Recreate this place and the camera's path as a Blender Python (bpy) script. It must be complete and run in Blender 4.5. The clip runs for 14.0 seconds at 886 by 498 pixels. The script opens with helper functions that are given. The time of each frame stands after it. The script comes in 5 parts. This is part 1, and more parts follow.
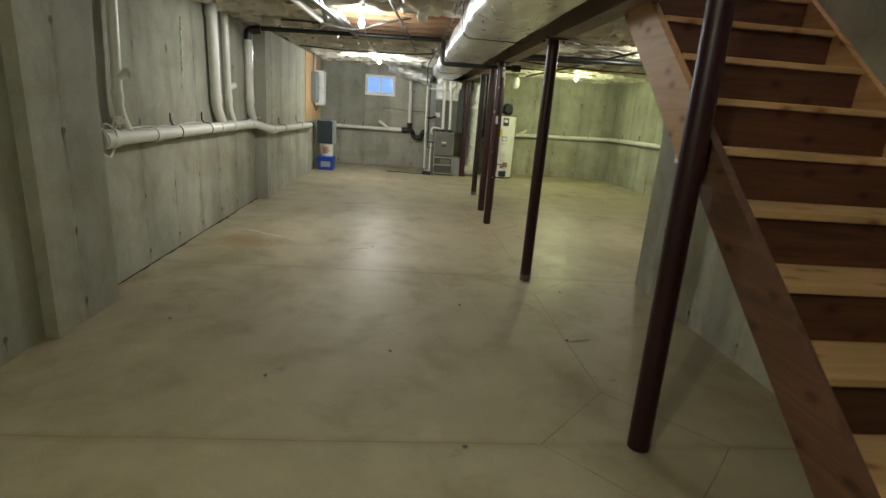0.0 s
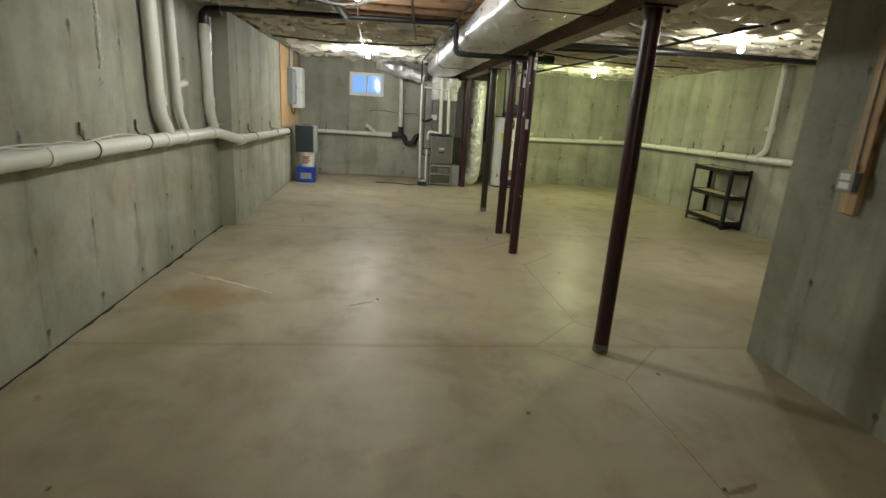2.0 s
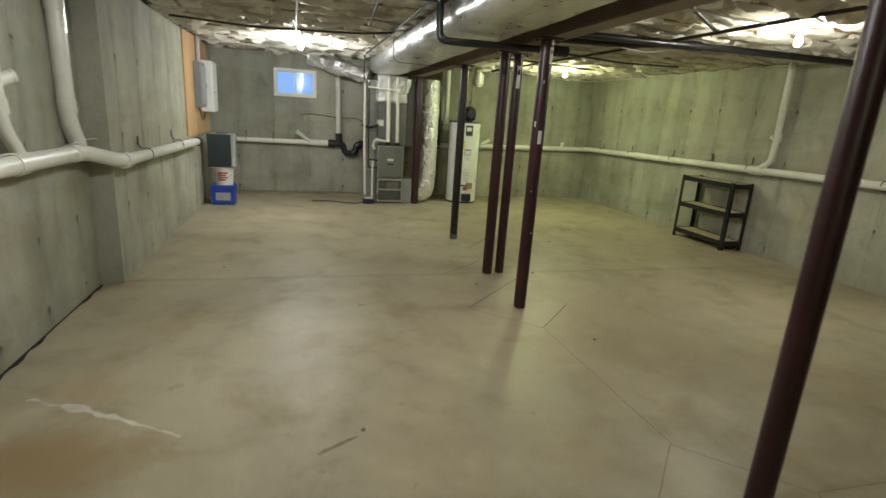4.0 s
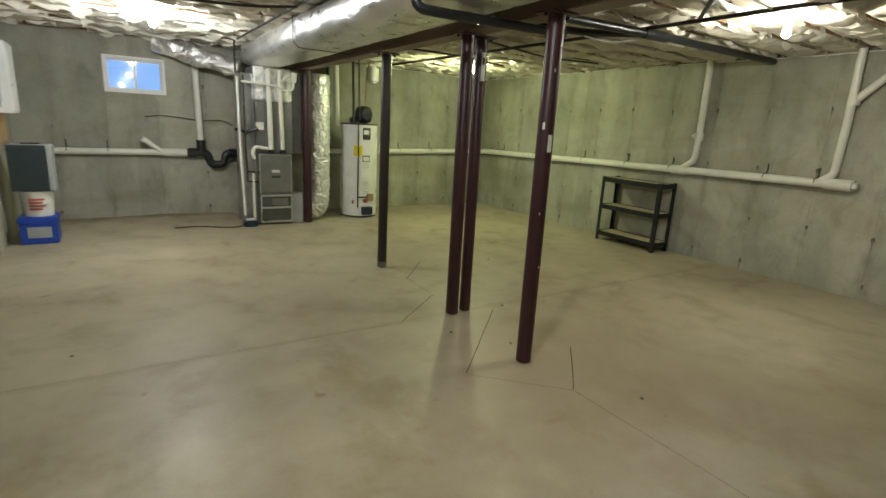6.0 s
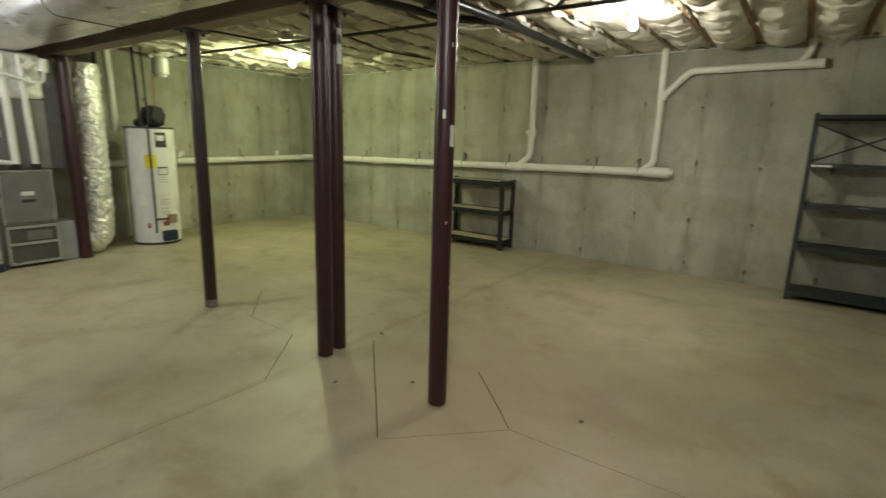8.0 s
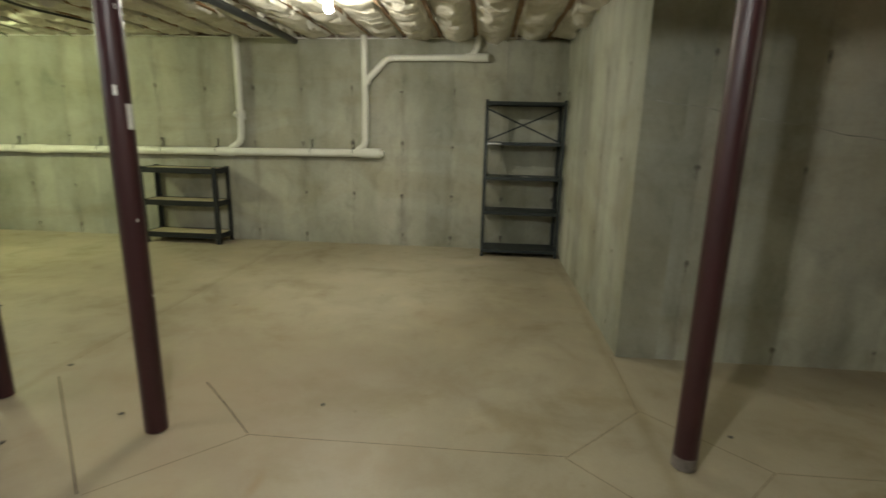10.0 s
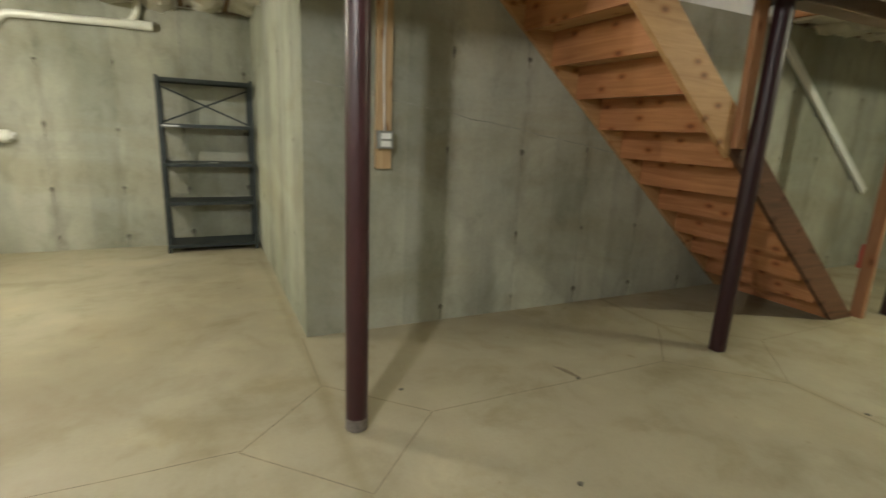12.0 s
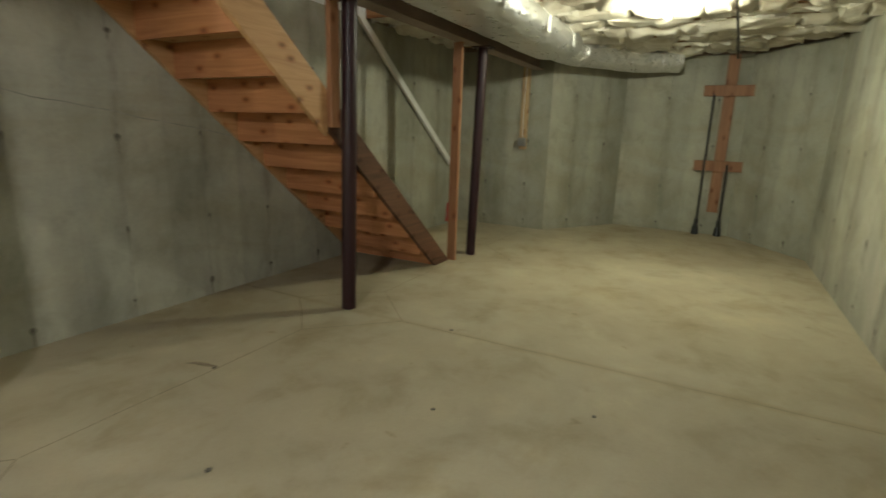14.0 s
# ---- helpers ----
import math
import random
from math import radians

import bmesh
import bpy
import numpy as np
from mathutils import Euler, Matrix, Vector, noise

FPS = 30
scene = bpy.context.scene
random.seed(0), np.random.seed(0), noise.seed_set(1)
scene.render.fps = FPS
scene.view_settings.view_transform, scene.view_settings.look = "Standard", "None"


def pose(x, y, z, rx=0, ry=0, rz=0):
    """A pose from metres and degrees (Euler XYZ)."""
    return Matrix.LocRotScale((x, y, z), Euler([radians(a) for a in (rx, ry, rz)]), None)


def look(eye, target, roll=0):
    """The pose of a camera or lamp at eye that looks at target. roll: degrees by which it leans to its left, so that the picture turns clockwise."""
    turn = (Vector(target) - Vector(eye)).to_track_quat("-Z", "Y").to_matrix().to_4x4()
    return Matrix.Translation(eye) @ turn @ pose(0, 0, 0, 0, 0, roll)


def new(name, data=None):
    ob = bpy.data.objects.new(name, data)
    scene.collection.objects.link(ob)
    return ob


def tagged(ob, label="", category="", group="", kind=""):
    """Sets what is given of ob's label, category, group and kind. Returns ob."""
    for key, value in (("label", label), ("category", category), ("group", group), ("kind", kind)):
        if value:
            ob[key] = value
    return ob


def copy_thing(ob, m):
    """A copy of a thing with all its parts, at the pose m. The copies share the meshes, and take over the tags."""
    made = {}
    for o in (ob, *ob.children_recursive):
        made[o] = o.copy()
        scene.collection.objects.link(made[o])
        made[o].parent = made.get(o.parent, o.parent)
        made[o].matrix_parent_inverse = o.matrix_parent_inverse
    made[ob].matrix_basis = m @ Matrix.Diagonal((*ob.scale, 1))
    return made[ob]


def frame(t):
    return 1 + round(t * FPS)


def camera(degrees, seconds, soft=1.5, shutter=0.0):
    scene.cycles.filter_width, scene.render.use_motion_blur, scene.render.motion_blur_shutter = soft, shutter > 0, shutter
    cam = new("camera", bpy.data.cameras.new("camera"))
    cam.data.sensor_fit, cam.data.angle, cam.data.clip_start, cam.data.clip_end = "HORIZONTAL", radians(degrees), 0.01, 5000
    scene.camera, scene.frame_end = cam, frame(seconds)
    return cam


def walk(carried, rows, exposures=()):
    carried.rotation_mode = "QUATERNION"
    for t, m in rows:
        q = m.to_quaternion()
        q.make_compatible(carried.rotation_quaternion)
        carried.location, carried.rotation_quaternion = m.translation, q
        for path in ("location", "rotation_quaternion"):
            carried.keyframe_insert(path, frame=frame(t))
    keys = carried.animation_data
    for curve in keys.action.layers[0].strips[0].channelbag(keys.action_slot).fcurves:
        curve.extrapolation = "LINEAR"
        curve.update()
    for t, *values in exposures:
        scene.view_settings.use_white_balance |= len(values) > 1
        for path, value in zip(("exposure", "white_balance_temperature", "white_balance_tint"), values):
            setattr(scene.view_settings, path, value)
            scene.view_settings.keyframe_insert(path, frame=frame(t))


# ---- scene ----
cam = camera(82.7, 14.0, shutter=0.5)
PATH = [
    (0, (-0.405, 0.839, 1.52), (-0.232, 2.757, 0.982), 4.3),
    (0.5, (-0.46, 1.134, 1.52), (-0.282, 3.051, 0.977), 4.2),
    (1, (-0.568, 1.501, 1.506), (-0.374, 3.417, 0.968), 4.3),
    (1.5, (-0.586, 1.94, 1.498), (-0.394, 3.857, 0.962), 3.6),
    (2, (-0.703, 2.361, 1.505), (-0.45, 4.273, 0.975), 3.7),
    (2.5, (-0.765, 2.768, 1.532), (-0.461, 4.673, 1.005), 3.6),
    (3, (-0.845, 3.18, 1.561), (-0.479, 5.075, 1.035), 3.6),
    (5.5, (-1.254, 5.122, 1.486), (-0.33, 6.831, 1.011), 3.3),
    (6, (-1.372, 5.431, 1.487), (-0.307, 7.056, 1.014), 3.1),
    (6.5, (-1.406, 5.705, 1.473), (-0.23, 7.253, 1.004), 3.1),
    (7, (-1.405, 5.936, 1.45), (-0.102, 7.381, 0.988), 3.0),
    (7.2, (-1.343, 6.038, 1.392), (0.017, 7.435, 0.946), 2.7),
    (9.5, (-1.206, 6.339, 1.399), (0.702, 6.733, 0.947), 1.3),
    (10, (-1.19, 6.217, 1.39), (0.751, 6.37, 0.936), 1.3),
    (10.5, (-1.18, 6.138, 1.376), (0.763, 6.013, 0.916), 1.6),
    (11, (-1.201, 6.058, 1.38), (0.707, 5.679, 0.912), 2.1),
    (11.5, (-1.236, 5.966, 1.413), (0.608, 5.366, 0.924), 2.0),
    (12, (-1.205, 5.881, 1.345), (0.547, 5.033, 0.885), 2.5),
    (12.5, (-1.218, 5.845, 1.31), (0.362, 4.703, 0.865), 2.7),
    (13, (-1.348, 5.815, 1.339), (0.025, 4.431, 0.893), 2.6),
    (13.5, (-1.392, 5.829, 1.274), (-0.279, 4.222, 0.853), 1.9),
    (14, (-1.466, 5.691, 1.306), (-0.56, 3.967, 0.852), 1.8),
]
walk(cam, [(t, look(eye, target, roll)) for t, eye, target, roll in PATH],
     [(0, 0.13), (3, 0.1), (7, 0.1), (9.5, 0.22), (10.5, 0.34), (11.5, 0.72), (12.5, 1.25), (14, 0.82)])

# ---- light ----
scene.view_settings.exposure = 0.0


def make_world():
    w = bpy.data.worlds.new("dusk")
    w.use_nodes = True
    scene.world = w
    bg = w.node_tree.nodes["Background"]
    bg.inputs[0].default_value = (0.27, 0.47, 0.86, 1)
    bg.inputs[1].default_value = 1.1


make_world()

BULBS = [
    ("neutral", -0.92, 6.64, 2.32, (0.92, 0.94, 0.91), 168),
    ("neutral", -0.97, 11.25, 2.30, (0.92, 0.95, 0.95), 185),
    ("green", 3.10, 11.7, 2.30, (0.88, 0.98, 0.53), 180),
    ("warm", 2.89, 7.46, 2.30, (0.94, 0.92, 0.80), 104),
    ("neutral", -0.97, 0.95, 2.30, (0.94, 0.95, 0.72), 100),
    # unseen lamp, added for the light that falls from upstairs
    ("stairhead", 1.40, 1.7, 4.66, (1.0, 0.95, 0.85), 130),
]


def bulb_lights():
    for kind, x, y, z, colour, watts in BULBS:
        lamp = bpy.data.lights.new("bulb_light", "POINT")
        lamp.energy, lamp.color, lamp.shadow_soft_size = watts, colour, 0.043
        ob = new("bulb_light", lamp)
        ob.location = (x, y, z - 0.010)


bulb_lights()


# ---- materials ----
def nodes_of(name):
    m = bpy.data.materials.new(name)
    m.use_nodes = True
    nt = m.node_tree
    return m, nt, nt.nodes["Principled BSDF"]


def add_noise(nt, scale, detail=4.0, stretch=(1, 1, 1), rough=0.55, distortion=0.0):
    co = nt.nodes.new("ShaderNodeTexCoord")
    mp = nt.nodes.new("ShaderNodeMapping")
    mp.inputs["Scale"].default_value = stretch
    nt.links.new(co.outputs["Object"], mp.inputs[0])
    n = nt.nodes.new("ShaderNodeTexNoise")
    n.inputs["Scale"].default_value = scale
    n.inputs["Detail"].default_value = detail
    n.inputs["Roughness"].default_value = rough
    n.inputs["Distortion"].default_value = distortion
    nt.links.new(mp.outputs[0], n.inputs["Vector"])
    return n


def ramp(nt, source, stops):
    r = nt.nodes.new("ShaderNodeValToRGB")
    el = r.color_ramp.elements
    while len(el) < len(stops):
        el.new(0.5)
    for e, (p, c) in zip(el, stops):
        e.position = p
        e.color = (*c, 1) if len(c) == 3 else (c[0], c[0], c[0], 1)
    nt.links.new(source, r.inputs[0])
    return r


def mix(nt, a, b, fac, mode="MIX"):
    m = nt.nodes.new("ShaderNodeMix")
    m.data_type, m.blend_type = "RGBA", mode
    for sock, v in ((m.inputs[0], fac), (m.inputs[6], a), (m.inputs[7], b)):
        if isinstance(v, (int, float)):
            sock.default_value = v
        elif isinstance(v, tuple):
            sock.default_value = (*v, 1)
        else:
            nt.links.new(v, sock)
    return m.outputs[2]


def bump(nt, bsdf, height, strength, distance=0.01, chain=None):
    b = nt.nodes.new("ShaderNodeBump")
    b.inputs["Strength"].default_value = strength
    b.inputs["Distance"].default_value = distance
    nt.links.new(height, b.inputs["Height"])
    if chain is not None:
        nt.links.new(chain, b.inputs["Normal"])
    nt.links.new(b.outputs[0], bsdf.inputs["Normal"])
    return b.outputs[0]


def simple(name, colour, rough=0.5, metal=0.0, vary=0.12, scale=12.0, relief=0.0, stretch=(1, 1, 1), specular=0.5):
    m, nt, b = nodes_of(name)
    n = add_noise(nt, scale, 5, stretch)
    n2 = add_noise(nt, scale * 0.17, 3, stretch)
    lo = tuple(c * (1 - vary) for c in colour)
    hi = tuple(min(1, c * (1 + vary)) for c in colour)
    r1 = ramp(nt, n.outputs[0], [(0.3, lo), (0.7, hi)])
    r2 = ramp(nt, n2.outputs[0], [(0.3, (1 - vary,)), (0.7, (1.0,))])
    nt.links.new(mix(nt, r1.outputs[0], r2.outputs[0], 1.0, "MULTIPLY"), b.inputs["Base Color"])
    rr = ramp(nt, n2.outputs[0], [(0.3, (max(0, rough - 0.06),)), (0.7, (min(1, rough + 0.06),))])
    nt.links.new(rr.outputs[0], b.inputs["Roughness"])
    b.inputs["Metallic"].default_value = metal
    b.inputs["Specular IOR Level"].default_value = specular
    if relief:
        bump(nt, b, n.outputs[0], relief)
    return m


def concrete_wall():
    m, nt, b = nodes_of("poured_concrete")
    cloud = add_noise(nt, 0.9, 6, (1, 1, 0.7), 0.6, 0.4)
    streak = add_noise(nt, 1.6, 4, (2.2, 2.2, 0.22), 0.6)
    fine = add_noise(nt, 38, 6, (1, 1, 1), 0.7)
    mid = add_noise(nt, 5.5, 5, (1, 1, 0.6), 0.65, 0.6)
    a = ramp(nt, cloud.outputs[0], [(0.3, (0.255, 0.255, 0.203)), (0.5, (0.365, 0.36, 0.297)), (0.7, (0.465, 0.455, 0.385))])
    s = ramp(nt, streak.outputs[0], [(0.3, (0.86, 0.86, 0.85)), (0.55, (1, 1, 1)), (0.8, (1.08, 1.07, 1.05))])
    c = mix(nt, a.outputs[0], s.outputs[0], 0.7, "MULTIPLY")
    co = nt.nodes.new("ShaderNodeTexCoord")
    xyz = nt.nodes.new("ShaderNodeSeparateXYZ")
    nt.links.new(co.outputs["Object"], xyz.inputs[0])
    div = nt.nodes.new("ShaderNodeMath")
    div.operation = "DIVIDE"
    div.inputs[1].default_value = 0.3
    nt.links.new(xyz.outputs[0], div.inputs[0])
    flo = nt.nodes.new("ShaderNodeMath")
    flo.operation = "FLOOR"
    nt.links.new(div.outputs[0], flo.inputs[0])
    wn = nt.nodes.new("ShaderNodeTexWhiteNoise")
    wn.noise_dimensions = "1D"
    nt.links.new(flo.outputs[0], wn.inputs["W"])
    pan = ramp(nt, wn.outputs["Value"], [(0.0, (0.89, 0.9, 0.905)), (1.0, (1.06, 1.05, 1.035))])
    c = mix(nt, c, pan.outputs[0], 1.0, "MULTIPLY")
    fr = nt.nodes.new("ShaderNodeMath")
    fr.operation = "PINGPONG"
    fr.inputs[1].default_value = 0.3
    wob = add_noise(nt, 3.0, 3, (0.2, 1, 1.4))
    off = nt.nodes.new("ShaderNodeMath")
    off.operation = "MULTIPLY_ADD"
    off.inputs[1].default_value = 0.05
    nt.links.new(wob.outputs[0], off.inputs[0])
    nt.links.new(xyz.outputs[0], off.inputs[2])
    sh = nt.nodes.new("ShaderNodeMath")
    sh.operation = "ADD"
    sh.inputs[1].default_value = -0.025
    nt.links.new(off.outputs[0], sh.inputs[0])
    nt.links.new(sh.outputs[0], fr.inputs[0])
    band = ramp(nt, fr.outputs[0], [(0.0, (1.0,)), (0.03, (0.7,)), (0.10, (0.0,))])
    patchy = add_noise(nt, 2.6, 5, (2.5, 1, 0.8), 0.65)
    pk = ramp(nt, patchy.outputs[0], [(0.42, (0.0,)), (0.66, (1.0,))])
    both = nt.nodes.new("ShaderNodeMath")
    both.operation = "MULTIPLY"
    nt.links.new(band.outputs[0], both.inputs[0])
    nt.links.new(pk.outputs[0], both.inputs[1])
    half = nt.nodes.new("ShaderNodeMath")
    half.operation = "MULTIPLY"
    half.inputs[1].default_value = 0.7
    nt.links.new(both.outputs[0], half.inputs[0])
    c = mix(nt, c, (0.17, 0.165, 0.13), half.outputs[0])
    low = add_noise(nt, 0.7, 5, (1, 1, 2.4), 0.6, 1.2)
    br = ramp(nt, low.outputs[0], [(0.35, (0.86, 0.82, 0.74)), (0.55, (1, 1, 1))])
    c = mix(nt, c, br.outputs[0], 0.8, "MULTIPLY")
    f = ramp(nt, fine.outputs[0], [(0.3, (0.84,)), (0.62, (1.0,))])
    c = mix(nt, c, f.outputs[0], 0.6, "MULTIPLY")
    g = ramp(nt, mid.outputs[0], [(0.28, (0.74, 0.76, 0.74)), (0.48, (1, 1, 1)), (0.72, (1.06, 1.05, 1.02))])
    c = mix(nt, c, g.outputs[0], 0.75, "MULTIPLY")
    nt.links.new(c, b.inputs["Base Color"])
    b.inputs["Roughness"].default_value = 0.82
    b.inputs["Specular IOR Level"].default_value = 0.3
    h = bump(nt, b, fine.outputs[0], 0.25, 0.004)
    bump(nt, b, mid.outputs[0], 0.3, 0.012, h)
    return m


def concrete_floor():
    m, nt, b = nodes_of("slab_concrete")
    cloud = add_noise(nt, 0.45, 6, (1, 1, 1), 0.6, 0.8)
    mid = add_noise(nt, 2.3, 6, (1, 1, 1), 0.62, 0.35)
    fine = add_noise(nt, 60, 4, (1, 1, 1), 0.7)
    swirl = add_noise(nt, 1.1, 3, (1, 0.5, 1), 0.5, 1.0)
    a = ramp(nt, cloud.outputs[0], [(0.3, (0.31, 0.265, 0.182)), (0.5, (0.37, 0.325, 0.23)), (0.7, (0.43, 0.388, 0.285))])
    s = ramp(nt, mid.outputs[0], [(0.26, (0.77, 0.75, 0.69)), (0.47, (1, 1, 1)), (0.60, (1.05, 1.045, 1.03)), (0.68, (1.16, 1.15, 1.12))])
    c = mix(nt, a.outputs[0], s.outputs[0], 0.85, "MULTIPLY")
    w = ramp(nt, swirl.outputs[0], [(0.28, (0.9, 0.89, 0.87)), (0.55, (1, 1, 1)), (0.62, (1.0, 1.0, 1.0))])
    c = mix(nt, c, w.outputs[0], 0.8, "MULTIPLY")
    f = ramp(nt, fine.outputs[0], [(0.3, (0.9,)), (0.6, (1.0,))])
    c = mix(nt, c, f.outputs[0], 0.6, "MULTIPLY")
    blotch = add_noise(nt, 1.35, 7, (1, 0.8, 1), 0.66, 0.3)
    bl = ramp(nt, blotch.outputs[0], [(0.34, (0.80, 0.765, 0.68)), (0.46, (0.98, 0.975, 0.96)), (0.56, (1, 1, 1)), (0.66, (1.09, 1.085, 1.06))])
    c = mix(nt, c, bl.outputs[0], 0.9, "MULTIPLY")
    spots = add_noise(nt, 7.0, 3, (1, 1, 1), 0.5, 0.3)
    sp = ramp(nt, spots.outputs[0], [(0.22, (0.62, 0.57, 0.47)), (0.30, (1, 1, 1))])
    c = mix(nt, c, sp.outputs[0], 0.8, "MULTIPLY")
    cg = nt.nodes.new("ShaderNodeTexCoord")
    ax = nt.nodes.new("ShaderNodeSeparateXYZ")
    nt.links.new(cg.outputs["Object"], ax.inputs[0])
    for line in (2.87, 5.39, 8.65):
        wv = nt.nodes.new("ShaderNodeMath")
        wv.operation = "MULTIPLY_ADD"
        wv.inputs[1].default_value = 0.10
        nt.links.new(mid.outputs[0], wv.inputs[0])
        nt.links.new(ax.outputs[1], wv.inputs[2])
        sb = nt.nodes.new("ShaderNodeMath")
        sb.operation = "SUBTRACT"
        sb.inputs[1].default_value = line + 0.05
        nt.links.new(wv.outputs[0], sb.inputs[0])
        ab = nt.nodes.new("ShaderNodeMath")
        ab.operation = "ABSOLUTE"
        nt.links.new(sb.outputs[0], ab.inputs[0])
        sm = ramp(nt, ab.outputs[0], [(0.006, (0.80, 0.78, 0.70)), (0.045, (1, 1, 1))])
        c = mix(nt, c, sm.outputs[0], 0.6, "MULTIPLY")
    olive, rust = (0.235, 0.205, 0.115), (0.30, 0.205, 0.105)
    for cx, cy, rx, ry, tint, amount in ((-2.1, 5.6, 1.15, 2.1, olive, 0.7), (-2.05, 6.2, 1.0, 0.7, rust, 0.8), (-2.1, 6.8, 0.5, 0.6, rust, 0.6),
                                         (1.0, 7.6, 2.4, 2.6, (0.41, 0.325, 0.23), 0.6), (-0.18, 7.5, 0.09, 0.10, rust, 0.5), (0.03, 7.55, 0.08, 0.08, rust, 0.5), (-0.2, 7.35, 0.14, 0.06, rust, 0.4), (0.5, 7.08, 0.2, 0.06, rust, 0.45),
                                         (-0.85, 3.75, 0.25, 0.16, olive, 0.5), (-1.15, 8.62, 0.16, 0.12, olive, 0.6), (0.3, 5.9, 0.35, 0.5, rust, 0.25), (2.5, 6.6, 0.6, 0.5, rust, 0.25)):
        co = nt.nodes.new("ShaderNodeTexCoord")
        mp = nt.nodes.new("ShaderNodeMapping")
        mp.vector_type = "TEXTURE"
        mp.inputs["Location"].default_value = (cx, cy, 0)
        mp.inputs["Scale"].default_value = (rx, ry, 1)
        nt.links.new(co.outputs["Object"], mp.inputs[0])
        ln = nt.nodes.new("ShaderNodeVectorMath")
        ln.operation = "LENGTH"
        nt.links.new(mp.outputs[0], ln.inputs[0])
        ad = nt.nodes.new("ShaderNodeMath")
        ad.operation = "MULTIPLY_ADD"
        nt.links.new(mid.outputs[0], ad.inputs[0])
        ad.inputs[1].default_value = 1.0
        nt.links.new(ln.outputs["Value"], ad.inputs[2])
        k = ramp(nt, ad.outputs[0], [(0.55, (1.0,)), (1.75, (0.0,))])
        sc = nt.nodes.new("ShaderNodeMath")
        sc.operation = "MULTIPLY"
        sc.inputs[1].default_value = amount
        nt.links.new(k.outputs[0], sc.inputs[0])
        c = mix(nt, c, tint, sc.outputs[0])
    nt.links.new(c, b.inputs["Base Color"])
    rr = ramp(nt, mid.outputs[0], [(0.3, (0.54,)), (0.45, (0.44,)), (0.6, (0.39,)), (0.72, (0.55,))])
    co = nt.nodes.new("ShaderNodeTexCoord")
    xyz = nt.nodes.new("ShaderNodeSeparateXYZ")
    nt.links.new(co.outputs["Object"], xyz.inputs[0])
    worn = nt.nodes.new("ShaderNodeMapRange")
    worn.inputs["From Min"].default_value, worn.inputs["From Max"].default_value = 3.6, 5.4
    worn.inputs["To Min"].default_value, worn.inputs["To Max"].default_value = 0.22, 0.0
    nt.links.new(xyz.outputs[1], worn.inputs["Value"])
    dull = nt.nodes.new("ShaderNodeMath")
    dull.operation = "ADD"
    nt.links.new(rr.outputs[0], dull.inputs[0])
    nt.links.new(worn.outputs[0], dull.inputs[1])
    nt.links.new(dull.outputs[0], b.inputs["Roughness"])
    b.inputs["Specular IOR Level"].default_value = 0.28
    h = bump(nt, b, fine.outputs[0], 0.06, 0.002)
    bump(nt, b, mid.outputs[0], 0.12, 0.01, h)
    return m


def wood(name, light, dark, rough=0.6, along=0, knots=True):
    m, nt, b = nodes_of(name)
    st = [14.0, 14.0, 14.0]
    st[along] = 0.9
    n = add_noise(nt, 1.6, 6, tuple(st), 0.6, 0.9)
    r = ramp(nt, n.outputs[0], [(0.28, dark), (0.5, tuple((a + c) / 2 for a, c in zip(light, dark))), (0.7, light)])
    c = r.outputs[0]
    if knots:
        co = nt.nodes.new("ShaderNodeTexCoord")
        axes = nt.nodes.new("ShaderNodeSeparateXYZ")
        nt.links.new(co.outputs["Object"], axes.inputs[0])
        across = nt.nodes.new("ShaderNodeMath")
        across.operation = "ADD"
        rest = [i for i in range(3) if i != along]
        nt.links.new(axes.outputs[rest[0]], across.inputs[0])
        nt.links.new(axes.outputs[rest[1]], across.inputs[1])
        flat = nt.nodes.new("ShaderNodeCombineXYZ")
        nt.links.new(axes.outputs[along], flat.inputs[0])
        nt.links.new(across.outputs[0], flat.inputs[1])
        mp = nt.nodes.new("ShaderNodeMapping")
        mp.inputs["Scale"].default_value = (3.4, 6.2, 1)
        nt.links.new(flat.outputs[0], mp.inputs[0])
        v = nt.nodes.new("ShaderNodeTexVoronoi")
        v.voronoi_dimensions = "2D"
        v.inputs["Scale"].default_value = 1.0
        nt.links.new(mp.outputs[0], v.inputs["Vector"])
        k = ramp(nt, v.outputs["Distance"], [(0.03, (0.22, 0.10, 0.06)), (0.075, (0.5, 0.32, 0.22)), (0.12, (0.86, 0.72, 0.6)), (0.2, (1, 1, 1))])
        c = mix(nt, c, k.outputs[0], 0.7, "MULTIPLY")
    big = add_noise(nt, 1.3, 3)
    g = ramp(nt, big.outputs[0], [(0.3, (0.78, 0.76, 0.74)), (0.65, (1, 1, 1))])
    c = mix(nt, c, g.outputs[0], 0.8, "MULTIPLY")
    nt.links.new(c, b.inputs["Base Color"])
    b.inputs["Roughness"].default_value = rough
    b.inputs["Specular IOR Level"].default_value = 0.3
    bump(nt, b, n.outputs[0], 0.12, 0.003)
    return m


